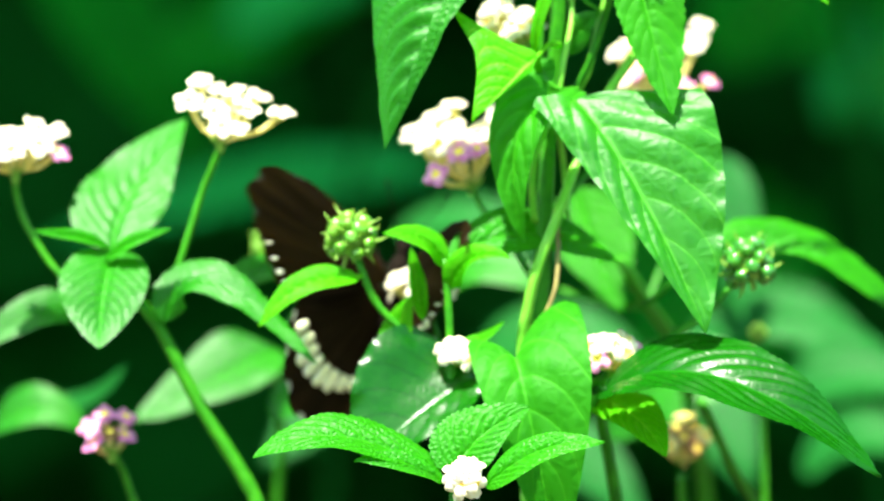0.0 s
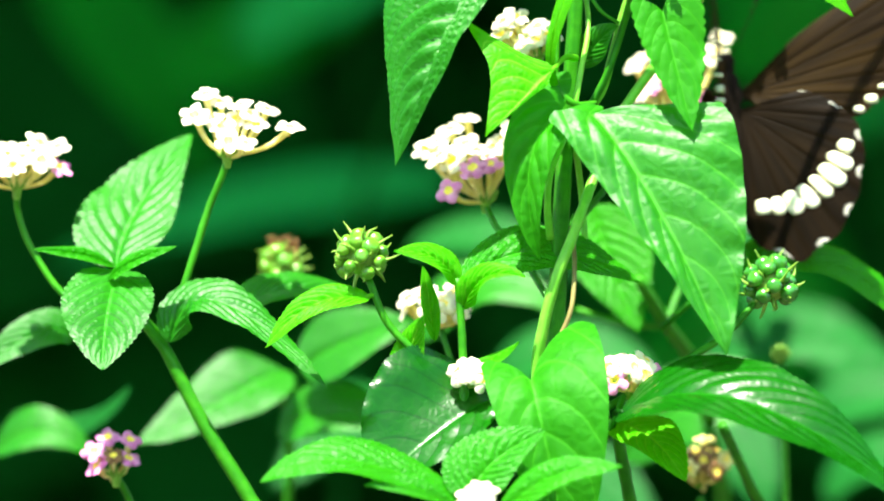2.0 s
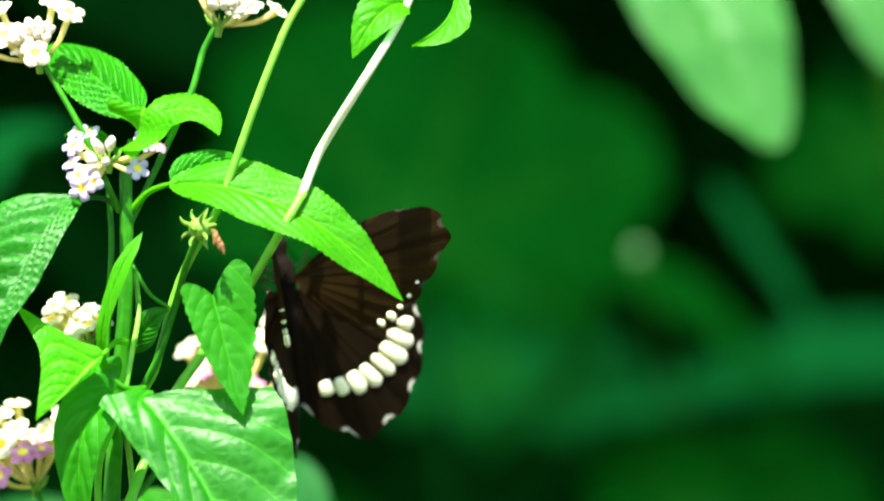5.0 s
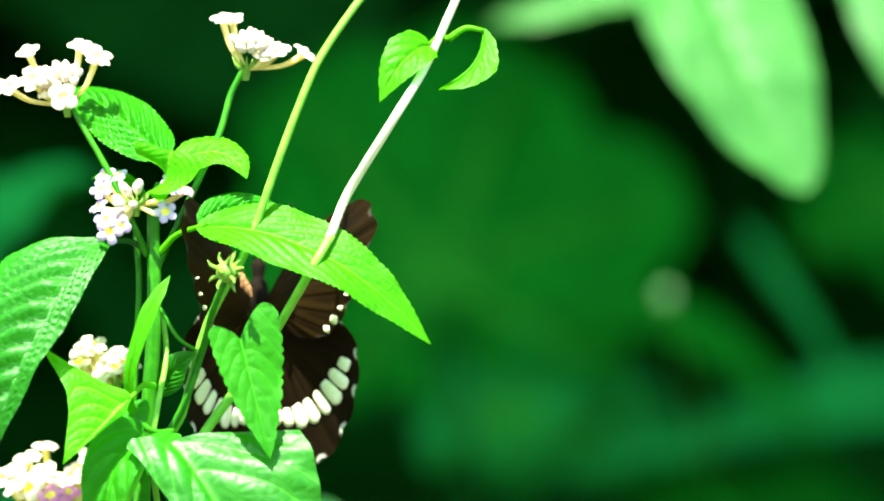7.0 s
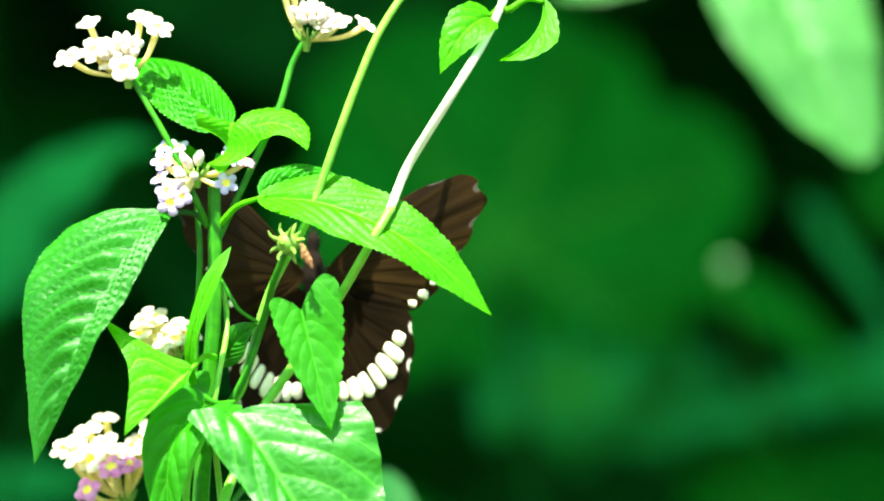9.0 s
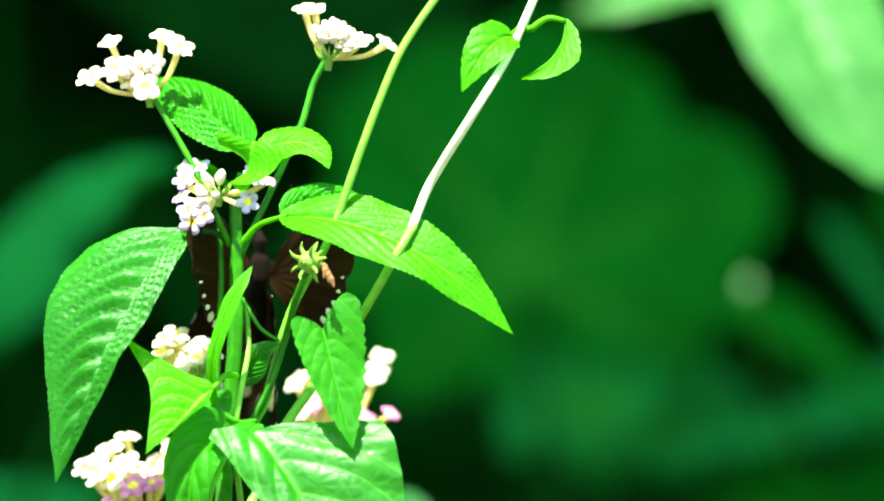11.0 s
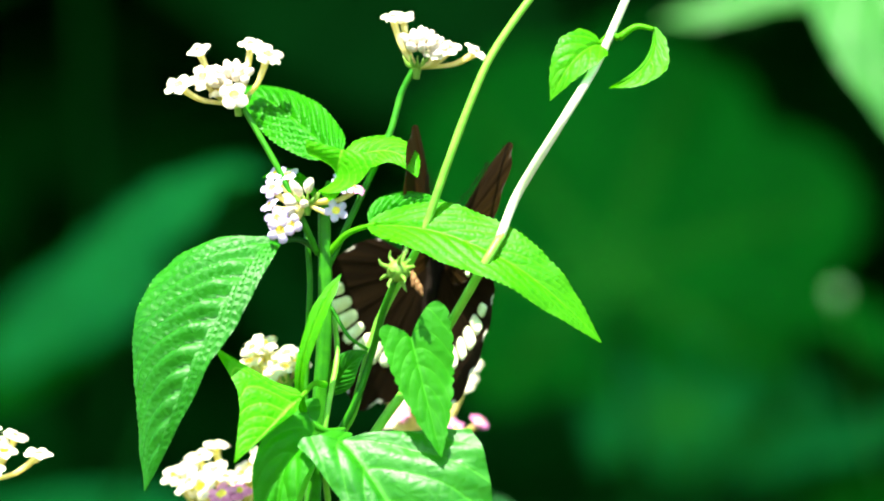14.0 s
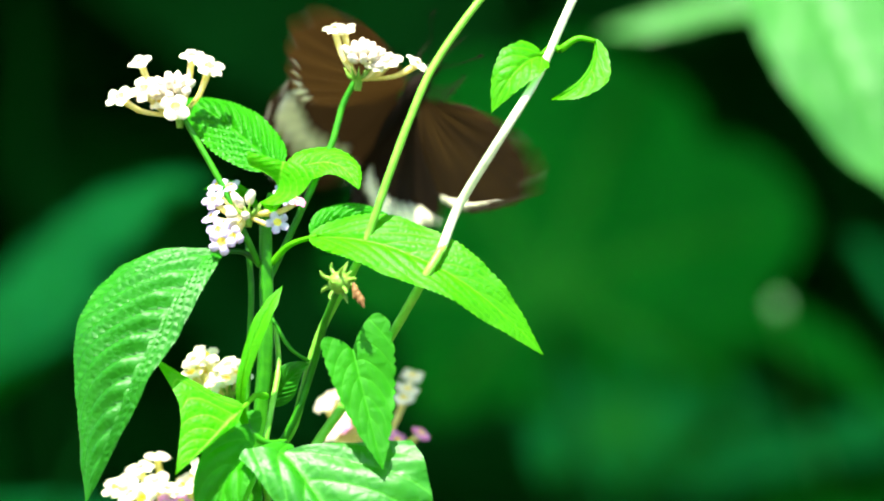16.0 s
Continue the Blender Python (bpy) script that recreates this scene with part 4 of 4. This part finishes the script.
side = thing("lantana_plant", ground_point(1000, 25), "lantana with large arching glossy leaves", "plant", "lantana plants")
upright(side, 1000, 25, [(960, 1200, 20), (930, 1000, 10), (918, 940, 6)], 2.2, 1.4, M_STEM)
leaf(side, (922, 935, -20), (1150, 908, -40), (1440, 1085, -44), 106, 90, M_DARK, (0.15, -0.6, 0.8), teeth=44, quilt=0.35, veins=10, petiole=(918, 942, 6), label="large arching dark green leaf")
leaf(side, (925, 945, 2), (985, 972, -14), (1046, 1050, -34), 52, 56, M_YOUNG, (0.1, -0.7, 0.6))
leaf(side, (1118, 700, 44), (1300, 668, 52), (1552, 868, 58), 60, 50, M_CRINKLE, (0.2, -0.55, 0.85), teeth=44, quilt=0.8, veins=11, petiole=(1000, 780, 50), label="long arching leaf with a crinkled lit surface")

# ---------------------------------------------------------------- climbing vine
vine = thing("climbing_vine", ground_point(770, -8), "twining vine with heart-shaped leaves and pale stems", "vine")
upright(vine, 770, -8, [(790, 1150, -6), (782, 850, -6), (790, 790, -8), (812, 700, -10), (845, 615, -8), (885, 505, 0), (930, 400, 6), (1000, 300, 6)], 1.7, 1.3, M_LIME, label="twining green stem")
stem(vine, "stem", [(1000, 300, 6), (1064, 205, -6), (1130, 92, -20.5), (1164, 34, -17)], 1.25, 1.2, M_LIME, "green lower part of the long twining stem")
stem(vine, "stem", [(1160, 41, -17.4), (1194, -42, -13), (1274, -172, -22), (1334, -272, -12), (1392, -400, -8), (1470, -560, 0)], 1.25, 1.1, M_PALE, "long pale twining stem")
stem(vine, "stem", [(862, 410, 6), (900, 350, 4), (945, 190, 2), (1014, 58, -10), (1064, -82, -12), (1104, -190, -12), (1146, -285, -10), (1222, -395, -6), (1330, -520, 0)], 1.2, 1.0, M_LIME, "lime green climbing stem")
stem(vine, "stem", [(790, 860, -6), (820, 800, -9), (843, 740, -9), (848, 660, -4), (842, 600, 6)], 0.7, 0.6, M_BROWN, "thin brownish tendril")
stem(vine, "stem", [(808, 330, -8), (822, 360, -10), (850, 382, -9), (885, 380, -4)], 1.2, 0.8, M_STEM)
stem(vine, "stem", [(868, 640, 8), (858, 520, 10), (846, 420, -6), (858, 330, -7), (872, 250, 2), (866, 170, 6)], 0.9, 0.7, M_LIME)
stem(vine, "stem", [(805, 620, -2), (800, 560, -6), (806, 500, -8), (830, 440, -6)], 1.1, 0.9, M_LIME)
leaf(vine, (880, 398, -18), (1000, 574, -28), (1118, 827, -34), 218, 84, M_VINE, (-0.05, -0.8, 0.6), shape="heart", lobes=(-0.25, 0.10), teeth=0, quilt=0.45, wave=1.4, veins=6, label="large glossy heart-shaped leaf")
leaf(vine, (1004, 216, -19), (1024, 296, -22), (1056, 430, -26), 80, 62, M_MATTE, (0.1, -0.85, 0.5), shape="heart", lobes=(0.30, 0.16), teeth=12, wave=1.1, quilt=0.14, veins=6, label="small heart-shaped leaf")
leaf(vine, (812, 318, -16), (752, 378, -22), (690, 440, -26), 14, 172, M_YOUNG, (-0.1, -0.95, 0.22), teeth=0, quilt=0.4, veins=8, fold=0.05, outline=((0, 0.08, 0.2, 0.31, 0.41, 0.57, 0.75, 1), (0.1, 0.38, 1.05, 0.76, 0.52, 0.34, 0.2, 0.0)), petiole=(850, 300, -4), label="folded leaf showing its veined underside")
leaf(vine, (826, 392, -12), (768, 490, -18), (788, 662, -14), 60, 66, M_MATTE, (-0.3, -0.95, 0.12), shape="heart", teeth=0, quilt=0.5, veins=5, fold=0.3)
leaf(vine, (812, 350, -12), (815, 240, -16), (880, 102, -12), 17, 17, M_LIT, (-0.3, -0.8, 0.4), teeth=0, quilt=0.08, outline=((0, 0.25, 0.5, 0.75, 0.9, 1), (0.45, 0.5, 0.75, 1.0, 0.7, 0)))
leaf(vine, (858, 318, 4), (890, 270, 2), (928, 244, 0), 26, 30, M_VINE, (0.1, -0.8, 0.5), teeth=0)
leaf(vine, (770, 868, -24), (800, 1000, -32), (850, 1250, -26), 155, 92, M_MATTE, (0.0, -0.98, 0.12), shape="heart", lobes=(0.34, 0.2), teeth=0, quilt=0.4, veins=5, label="large heart-shaped leaf low on the vine")
leaf(vine, (1340, -306, -10), (1292, -276, -16), (1250, -203, -18), 40, 44, M_LIT, (-0.1, -0.85, 0.4), teeth=9, wave=0.8, quilt=0.15, veins=5, outline=((0, 0.12, 0.4, 0.7, 1), (0.35, 0.85, 1.0, 0.62, 0)), petiole=(1372, -316, -10))
leaf(vine, (1434, -336, -10), (1420, -272, -16), (1356, -224, -20), 42, 8, M_LIT, (-0.1, -0.8, 0.5), teeth=9, quilt=0.15, veins=5, outline=((0, 0.15, 0.5, 0.75, 1), (0.12, 0.45, 1.0, 0.7, 0)), petiole=(1372, -316, -10))


# ---------------------------------------------------------------- butterfly
def wing_mesh(name, fan, mat, scallop, mirror):
    """A thin wing as a fan from its hinge; fan gives angle and reach in millimetres."""
    bm = bmesh.new()
    uvl = bm.loops.layers.uv.new("UVMap")
    na, nr = 96, 12
    angles = [f[0] for f in fan]
    rows = []
    for k in range(nr + 1):
        row = []
        for i in range(na + 1):
            a = angles[0] + (angles[-1] - angles[0]) * i / na
            r = np.interp(a if angles[-1] > angles[0] else -a, angles if angles[-1] > angles[0] else [-x for x in angles], [f[1] for f in fan])
            cell = (i / na * scallop) % 1.0
            r = r * (0.95 + 0.033 * math.sin(math.pi * cell)) / 1000
            rr = r * k / nr
            z = 0.00014 * math.sin(cell * 2 * math.pi) * (k / nr) + 0.0010 * math.sin(math.pi * k / nr)
            x = rr * math.cos(radians(a)) * mirror
            row.append(bm.verts.new((x, rr * math.sin(radians(a)), z)))
        rows.append(row)
    for k in range(nr):
        for i in range(na):
            f = bm.faces.new((rows[k][i], rows[k + 1][i], rows[k + 1][i + 1], rows[k][i + 1]))
            for loop, (kk, ii) in zip(f.loops, ((k, i), (k + 1, i), (k + 1, i + 1), (k, i + 1))):
                loop[uvl].uv = (kk / nr, ii / na)
    bmesh.ops.remove_doubles(bm, verts=bm.verts, dist=1e-7)
    return mesh_of(name, bm, mat)


def spot_mesh(length, width):
    bm = bmesh.new()
    bmesh.ops.create_icosphere(bm, subdivisions=2, radius=1.0)
    for v in bm.verts:
        w = width * (1 + 0.12 * v.co.x)
        flat_ = max(1e-6, (abs(v.co.x) ** 4.5 + abs(v.co.y) ** 4.5) ** (1 / 4.5))
        k_ = math.hypot(v.co.x, v.co.y) / flat_ if flat_ > 1e-5 else 1.0
        v.co = Vector((v.co.x * k_ * length / 2000, v.co.y * k_ * w / 2000, v.co.z * 0.0008))
    return mesh_of("wing_spot", bm, M_SPOT)


SPOTS = [spot_mesh(5.4, 4.0), spot_mesh(8.0, 3.7), spot_mesh(3.6, 2.8)]
butterfly = thing("butterfly", at(1165, 235, 45), "dark brown swallowtail butterfly with a band of cream spots", "butterfly")


def body():
    bm = tube_bm([(0, -0.024, -0.002), (0, -0.018, -0.0015), (0, -0.008, 0), (0, -0.002, 0), (0, 0.004, 0.0004), (0, 0.009, 0), (0, 0.011, 0), (0, 0.0145, -0.0004), (0, 0.0165, -0.001)],
                 [0.0006, 0.0016, 0.0022, 0.0020, 0.0031, 0.0026, 0.0016, 0.0019, 0.0008], 14, knots=0.12)
    hang("body", mesh_of("body", bm, M_BODY), PLACE[butterfly.name], butterfly, "furry black body")
    for sx in (-1, 1):
        bm = tube_bm([(0, 0, 0), (sx * 0.004, 0.007, 0.002), (sx * 0.007, 0.013, 0.003), (sx * 0.008, 0.0155, 0.003)], [0.00014, 0.00012, 0.00016, 0.0004], 6)
        hang("antenna", mesh_of("antenna", bm, M_BODY), PLACE[butterfly.name] + Vector((sx * 0.001, 0.0155, 0)), butterfly)
        for ly in (0.006, 0.003, 0.0):
            bm = tube_bm([(0, 0, 0), (sx * 0.004, 0.002, -0.005), (sx * 0.005, 0.004, -0.011)], [0.0004, 0.0003, 0.0002], 5)
            hang("leg", mesh_of("leg", bm, M_BODY), PLACE[butterfly.name] + Vector((sx * 0.002, ly, -0.002)), butterfly)
    bm = tube_bm([(0, 0, 0), (0, 0.004, -0.005), (0, 0.003, -0.012)], [0.0003, 0.0002, 0.0002], 5)
    hang("proboscis", mesh_of("proboscis", bm, M_BODY), PLACE[butterfly.name] + Vector((0, 0.016, -0.001)), butterfly)


body()
FORE = [(40, 22), (34, 43), (29, 56), (25, 61), (19, 61.5), (15, 57), (6, 49), (-3, 43), (-11, 38), (-17, 34), (-23, 27), (-36, 14)]
HIND = [(12, 18), (-4, 28), (-14, 34), (-24, 37), (-36, 40), (-48, 43), (-60, 45.5), (-68, 45.5), (-72, 46.5), (-75, 46), (-78, 43), (-86, 39), (-96, 32), (-108, 22)]


def wing(name, mirror, fan, mat, scallop, label):
    ob = hang(name, wing_mesh(name, fan, mat, scallop, mirror), PLACE[butterfly.name], butterfly, label)
    return ob


wings = {}
for mirror, sd in ((1, "right"), (-1, "left")):
    fw = wing("forewing", mirror, FORE, M_FORE, 9, "brown forewing with darker veins and pale edge dots")
    hw = wing("hindwing", mirror, HIND, M_HIND, 8, "dark hindwing with a curved row of cream spots")
    wings[sd] = (fw, hw)
    for i in range(8):
        a = -25 - 8.0 * i
        r = np.interp(-a, [20, 40, 60, 82], [31, 31.5, 30.5, 27.5]) / 1000
        m = Matrix.Translation((r * math.cos(radians(a)) * mirror, r * math.sin(radians(a)), 0.0007)) @ Matrix.Rotation(radians(a) if mirror > 0 else math.pi - radians(a), 4, "Z")
        spot = new("wing_spot", SPOTS[1 if 1 <= i <= 5 else 0])
        grow = (0.8, 0.95, 1.06, 1.0, 0.96, 0.9, 1.0, 0.85)[i]
        spot.parent, spot.matrix_basis = hw, m @ Matrix.Diagonal((grow, 0.9 + 0.12 * (i % 3), 1, 1))
    for i in range(5):
        a = -14 + 5.2 * i
        r = np.interp(a, [-17, -11, -3, 6, 15, 20, 23], [34, 38, 43, 49, 57, 61, 60]) / 1000 * 0.91
        m = Matrix.Translation((r * math.cos(radians(a)) * mirror, r * math.sin(radians(a)), 0.0003)) @ Matrix.Rotation(radians(a) if mirror > 0 else math.pi - radians(a), 4, "Z") @ Matrix.Diagonal(((0.75, 0.9, 0.5, 0.4, 0.25)[i], (0.7, 0.85, 0.5, 0.35, 0.25)[i], 1, 1))
        spot = new("wing_spot", SPOTS[2])
        spot.parent, spot.matrix_basis = fw, m


def perch(u, v, d, lean, yaw, tip):
    """Butterfly pose: head up, back to the viewer; lean turns the head to the right, yaw turns it about its body, tip lets the head go back."""
    p = at(u, v, d)
    upright_ = Matrix(((1, 0, 0), (0, 0, -1), (0, 1, 0))).to_4x4()
    return Matrix.Translation(p) @ Matrix.Rotation(radians(lean), 4, "Y") @ Matrix.Rotation(radians(yaw), 4, "Z") @ Matrix.Rotation(radians(tip), 4, "X") @ upright_


def motions():
    flight = []

    def fly(*row):
        flight.append(row)

    # seconds, across, down, behind, lean, yaw, tip, forewings left and right, hindwings left and right, sweep
    fly(0.0, 545, 753, 45, 14, 1, 5, 40, 75, 44, 68, -1)
    fly(0.2, 549, 786, 45, 3, 0, 0, 10, 60, 20, 60, 0)
    fly(0.4, 544, 784, 45, 3, 0, 0, 8, 60, 20, 60, 0)
    fly(0.5, 540, 749, 45, 15, 6, 21, 41, 75, 40, 66, 0)
    fly(0.6, 559, 779, 45, 3, 0, 0, 12, 20, 20, 50, 0)
    fly(0.8, 559, 784, 45, 3, 0, 0, 55, 65, 40, 60, 0)
    fly(0.9, 564, 784, 45, 0, 0, 0, 35, 20, 35, 45, 0)
    fly(1.0, 607, 729, 45, 14, -7, 6, 76, 77, 38, 60, -3)
    fly(1.1, 570, 760, 45, 8, 0, 0, 20, 10, 30, 40, 0)
    fly(1.2, 560, 760, 45, 4, 0, 0, 65, 75, 40, 60, 0)
    fly(1.3, 590, 740, 45, 8, 0, 0, 35, 25, 40, 40, 0)
    fly(1.4, 640, 720, 45, 8, 0, 0, 84, 84, 60, 60, 0)
    fly(1.5, 805, 605, 45, 11, -1, 22, 2, 32, 50, 30, -10)
    fly(1.6, 830, 590, 45, 20, 0, 0, 30, 20, 25, 25, 0)
    fly(1.7, 925, 500, 45, 12, 0, 0, 75, 80, 60, 60, 0)
    fly(1.8, 1010, 470, 45, 5, 0, 0, 50, 30, 45, 35, 0)
    fly(1.9, 1080, 430, 45, 2, 0, 0, 15, 10, 25, 15, 0)
    fly(2.0, 1127, 396, 45, -3, 9, -10, 78, 12, 65, 20, 2)
    fly(2.1, 1185, 445, 45, 0, -10, 0, 80, 42, 70, 45, 0)
    fly(2.2, 1168, 425, 45, -4, 0, 0, 20, 5, 20, 10, 0)
    fly(2.3, 1140, 300, 45, 4, 0, 0, 70, 25, 50, 25, 0)
    fly(2.4, 1165, 300, 45, 0, 0, 0, 76, 62, 65, 55, 0)
    fly(2.5, 1123, 320, 45, 4, 2, 51, 10, 8, 25, 18, -5)
    fly(2.6, 1105, 272, 45, 4, 0, 0, 40, 18, 40, 20, 0)
    fly(2.7, 1105, 290, 45, 4, 0, 0, 75, 40, 60, 35, 0)
    fly(2.8, 1100, 260, 45, 4, 0, 0, 40, 15, 40, 20, 0)
    fly(2.9, 1110, 265, 45, 2, 0, 0, 78, 45, 65, 42, 0)
    fly(3.0, 1143, 260, 45, 5, 6, 24, 75, 21, 60, 24, 9)
    fly(3.2, 1140, 240, 45, 0, 0, 0, 80, 50, 70, 45, 0)
    fly(3.5, 1162, 255, 45, -2, 0, 14, 81, 11, 84, 21, 4)
    fly(3.6, 1140, 225, 45, -2, -12, 0, 86, 55, 80, 40, 0)
    fly(3.8, 1120, 200, 45, -2, -10, 0, 86, 40, 78, 30, 0)
    fly(4.0, 1112, 171, 45, -4, 0, 9, 69, 18, 70, 15, 5)
    fly(4.2, 1090, 170, 45, -2, 0, 0, 84, 60, 75, 40, 0)
    fly(4.3, 1095, 185, 45, 2, 0, 0, 80, 15, 72, 20, 0)
    fly(4.4, 1095, 190, 45, 0, 0, 0, 82, 45, 74, 30, 0)
    fly(4.5, 1155, 253, 45, 0, -9, 5, 108, 26, 76, 24, -6)
    fly(4.7, 1105, 180, 45, 0, -10, 0, 84, 35, 76, 25, 0)
    fly(4.8, 1105, 170, 45, 2, -10, 0, 82, 15, 74, 20, 0)
    fly(5.0, 1136, 215, 45, -9, -2, 8, 90, 43, 80, -2, -10)
    fly(5.2, 1090, 172, 45, -2, -8, 0, 84, 38, 76, 25, 0)
    fly(5.5, 1085, 165, 45, 0, -8, 0, 75, 20, 65, 25, 0)
    fly(5.8, 1075, 165, 45, 0, -6, 0, 80, 50, 65, 40, 0)
    fly(6.1, 1065, 170, 45, 0, -4, 0, 60, 20, 55, 30, 0)
    fly(6.4, 1055, 170, 45, 0, -4, 0, 76, 55, 60, 42, 0)
    fly(6.7, 1045, 175, 45, 0, -2, 0, 50, 25, 45, 30, 0)
    fly(7.0, 1035, 180, 45, 0, 0, 0, 70, 60, 55, 42, 0)
    fly(7.3, 1025, 185, 45, 0, 0, 0, 62, 62, 50, 45, 0)
    fly(7.4, 1020, 185, 45, 0, 0, 0, 80, 80, 55, 50, 0)
    fly(7.5, 1020, 202, 45, -8, 4, 3, 49, 23, 57, 32, 3)
    fly(7.6, 1020, 190, 45, 2, 0, 0, 60, 55, 48, 40, 0)
    fly(7.7, 1030, 185, 45, 2, 0, 0, 82, 78, 60, 48, 0)
    fly(7.8, 1025, 180, 45, 2, 0, 0, 40, 22, 45, 25, 0)
    fly(7.9, 1035, 165, 45, 0, 0, 0, 82, 80, 50, 50, 0)
    fly(8.0, 1014, 143, 45, -1, 4, 1, 71, 56, 65, 39, -4)
    fly(8.1, 1045, 160, 45, 0, 0, 0, 50, 40, 48, 42, 0)
    fly(8.2, 1045, 160, 45, 0, 0, 0, 72, 72, 50, 45, 0)
    fly(8.3, 1045, 165, 45, 4, 0, 0, 55, 25, 48, 35, 0)
    fly(8.4, 1042, 165, 45, 4, 0, 0, 50, 38, 48, 38, 0)
    fly(8.5, 1042, 162, 45, 1, 2, -16, 83, 84, 60, 48, -4)
    fly(8.7, 1035, 170, 45, 2, 0, 0, 74, 52, 62, 48, 0)
    fly(9.0, 1025, 185, 45, 0, 0, 0, 50, 40, 48, 42, 0)
    fly(9.3, 1010, 200, 45, 0, 0, 0, 75, 70, 55, 52, 0)
    fly(9.6, 990, 215, 45, 0, 0, 0, 48, 44, 46, 46, 0)
    fly(9.9, 970, 225, 45, 0, 0, 0, 74, 72, 55, 55, 0)
    fly(10.2, 955, 235, 45, -2, 0, 0, 45, 50, 44, 50, 0)
    fly(10.5, 945, 240, 45, -2, 0, 0, 70, 74, 55, 58, 0)
    fly(10.8, 935, 245, 45, -2, 0, 0, 60, 70, 50, 58, 0)
    fly(11.0, 893, 148, 45, 0, -3, 19, 74, 60, 55, 84, 8)
    fly(11.2, 925, 245, 45, -2, 0, 0, 60, 70, 50, 60, 0)
    fly(11.5, 911, 187, 45, 3, 0, -13, 53, 59, 47, 68, 1)
    fly(11.6, 900, 215, 45, -2, 0, 0, 30, 50, 42, 55, 0)
    fly(11.8, 895, 205, 45, -4, 0, 0, 60, 66, 48, 60, 0)
    fly(12.0, 878, 124, 45, 20, -2, -8, 51, 71, 53, 60, -10)
    fly(12.3, 940, 170, 45, -6, 0, 0, 60, 66, 50, 60, 0)
    fly(12.5, 981, 125, 45, 13, -10, -9, -13, 58, 37, 62, -4)
    fly(12.8, 1000, 155, 45, -4, 0, 0, 60, 70, 50, 60, 0)
    fly(13.0, 1015, 191, 45, 16, -7, -23, 66, 80, 51, 92, -2)
    fly(13.3, 960, 175, 45, 4, 0, 0, 50, 45, 48, 45, 0)
    fly(13.5, 973, 141, 45, 12, -2, 1, 48, 38, 48, 35, -4)
    fly(13.8, 1010, 140, 45, 4, 0, 0, 60, 55, 50, 48, 0)
    fly(14.0, 1046, 97, 45, 10, -4, -8, 82, 74, 38, 60, -2)
    fly(14.3, 1062, 120, 45, 2, 0, 0, 70, 70, 48, 42, 0)
    fly(14.5, 1094, 54, 45, 8, -2, 9, 66, 48, 41, 49, 11)
    fly(14.7, 1062, 118, 45, 4, 0, 0, 55, 22, 50, 38, 0)
    fly(15.0, 1085, 95, 45, 2, -6, -4, 82, 76, 63, 45, 3)
    fly(15.3, 1062, 120, 45, 2, 0, 0, 75, 72, 54, 44, 0)
    fly(15.5, 1090, 94, 50.0, 18, -4, 41, 20, 17, 28, 31, -8)
    fly(15.7, 1100, 72, 50, 14, 0, 0, 78, 62, 62, 55, 0)
    fly(15.9, 1040, -60, 55, 16, 0, 0, 15, 5, 20, 10, 0)
    fly(16.0, 1101, -223, 60.0, 42, -5, 40, 58, 36, 39, 35, 5)

    walk(butterfly, [(f[0], perch(*f[1:7])) for f in flight])
    for sd, sx, kf, kh in (("left", -1, 7, 9), ("right", 1, 8, 10)):
        walk(wings[sd][0], [(f[0], pose(sx * 0.0022, 0.0045, 0.0008, 0, -sx * f[kf], 0) @ pose(0, 0, 0, 0, 0, sx * f[11])) for f in flight])
        walk(wings[sd][1], [(f[0], pose(sx * 0.0022, 0.0005, 0.0002, 0, -sx * f[kh], 0)) for f in flight])


motions()
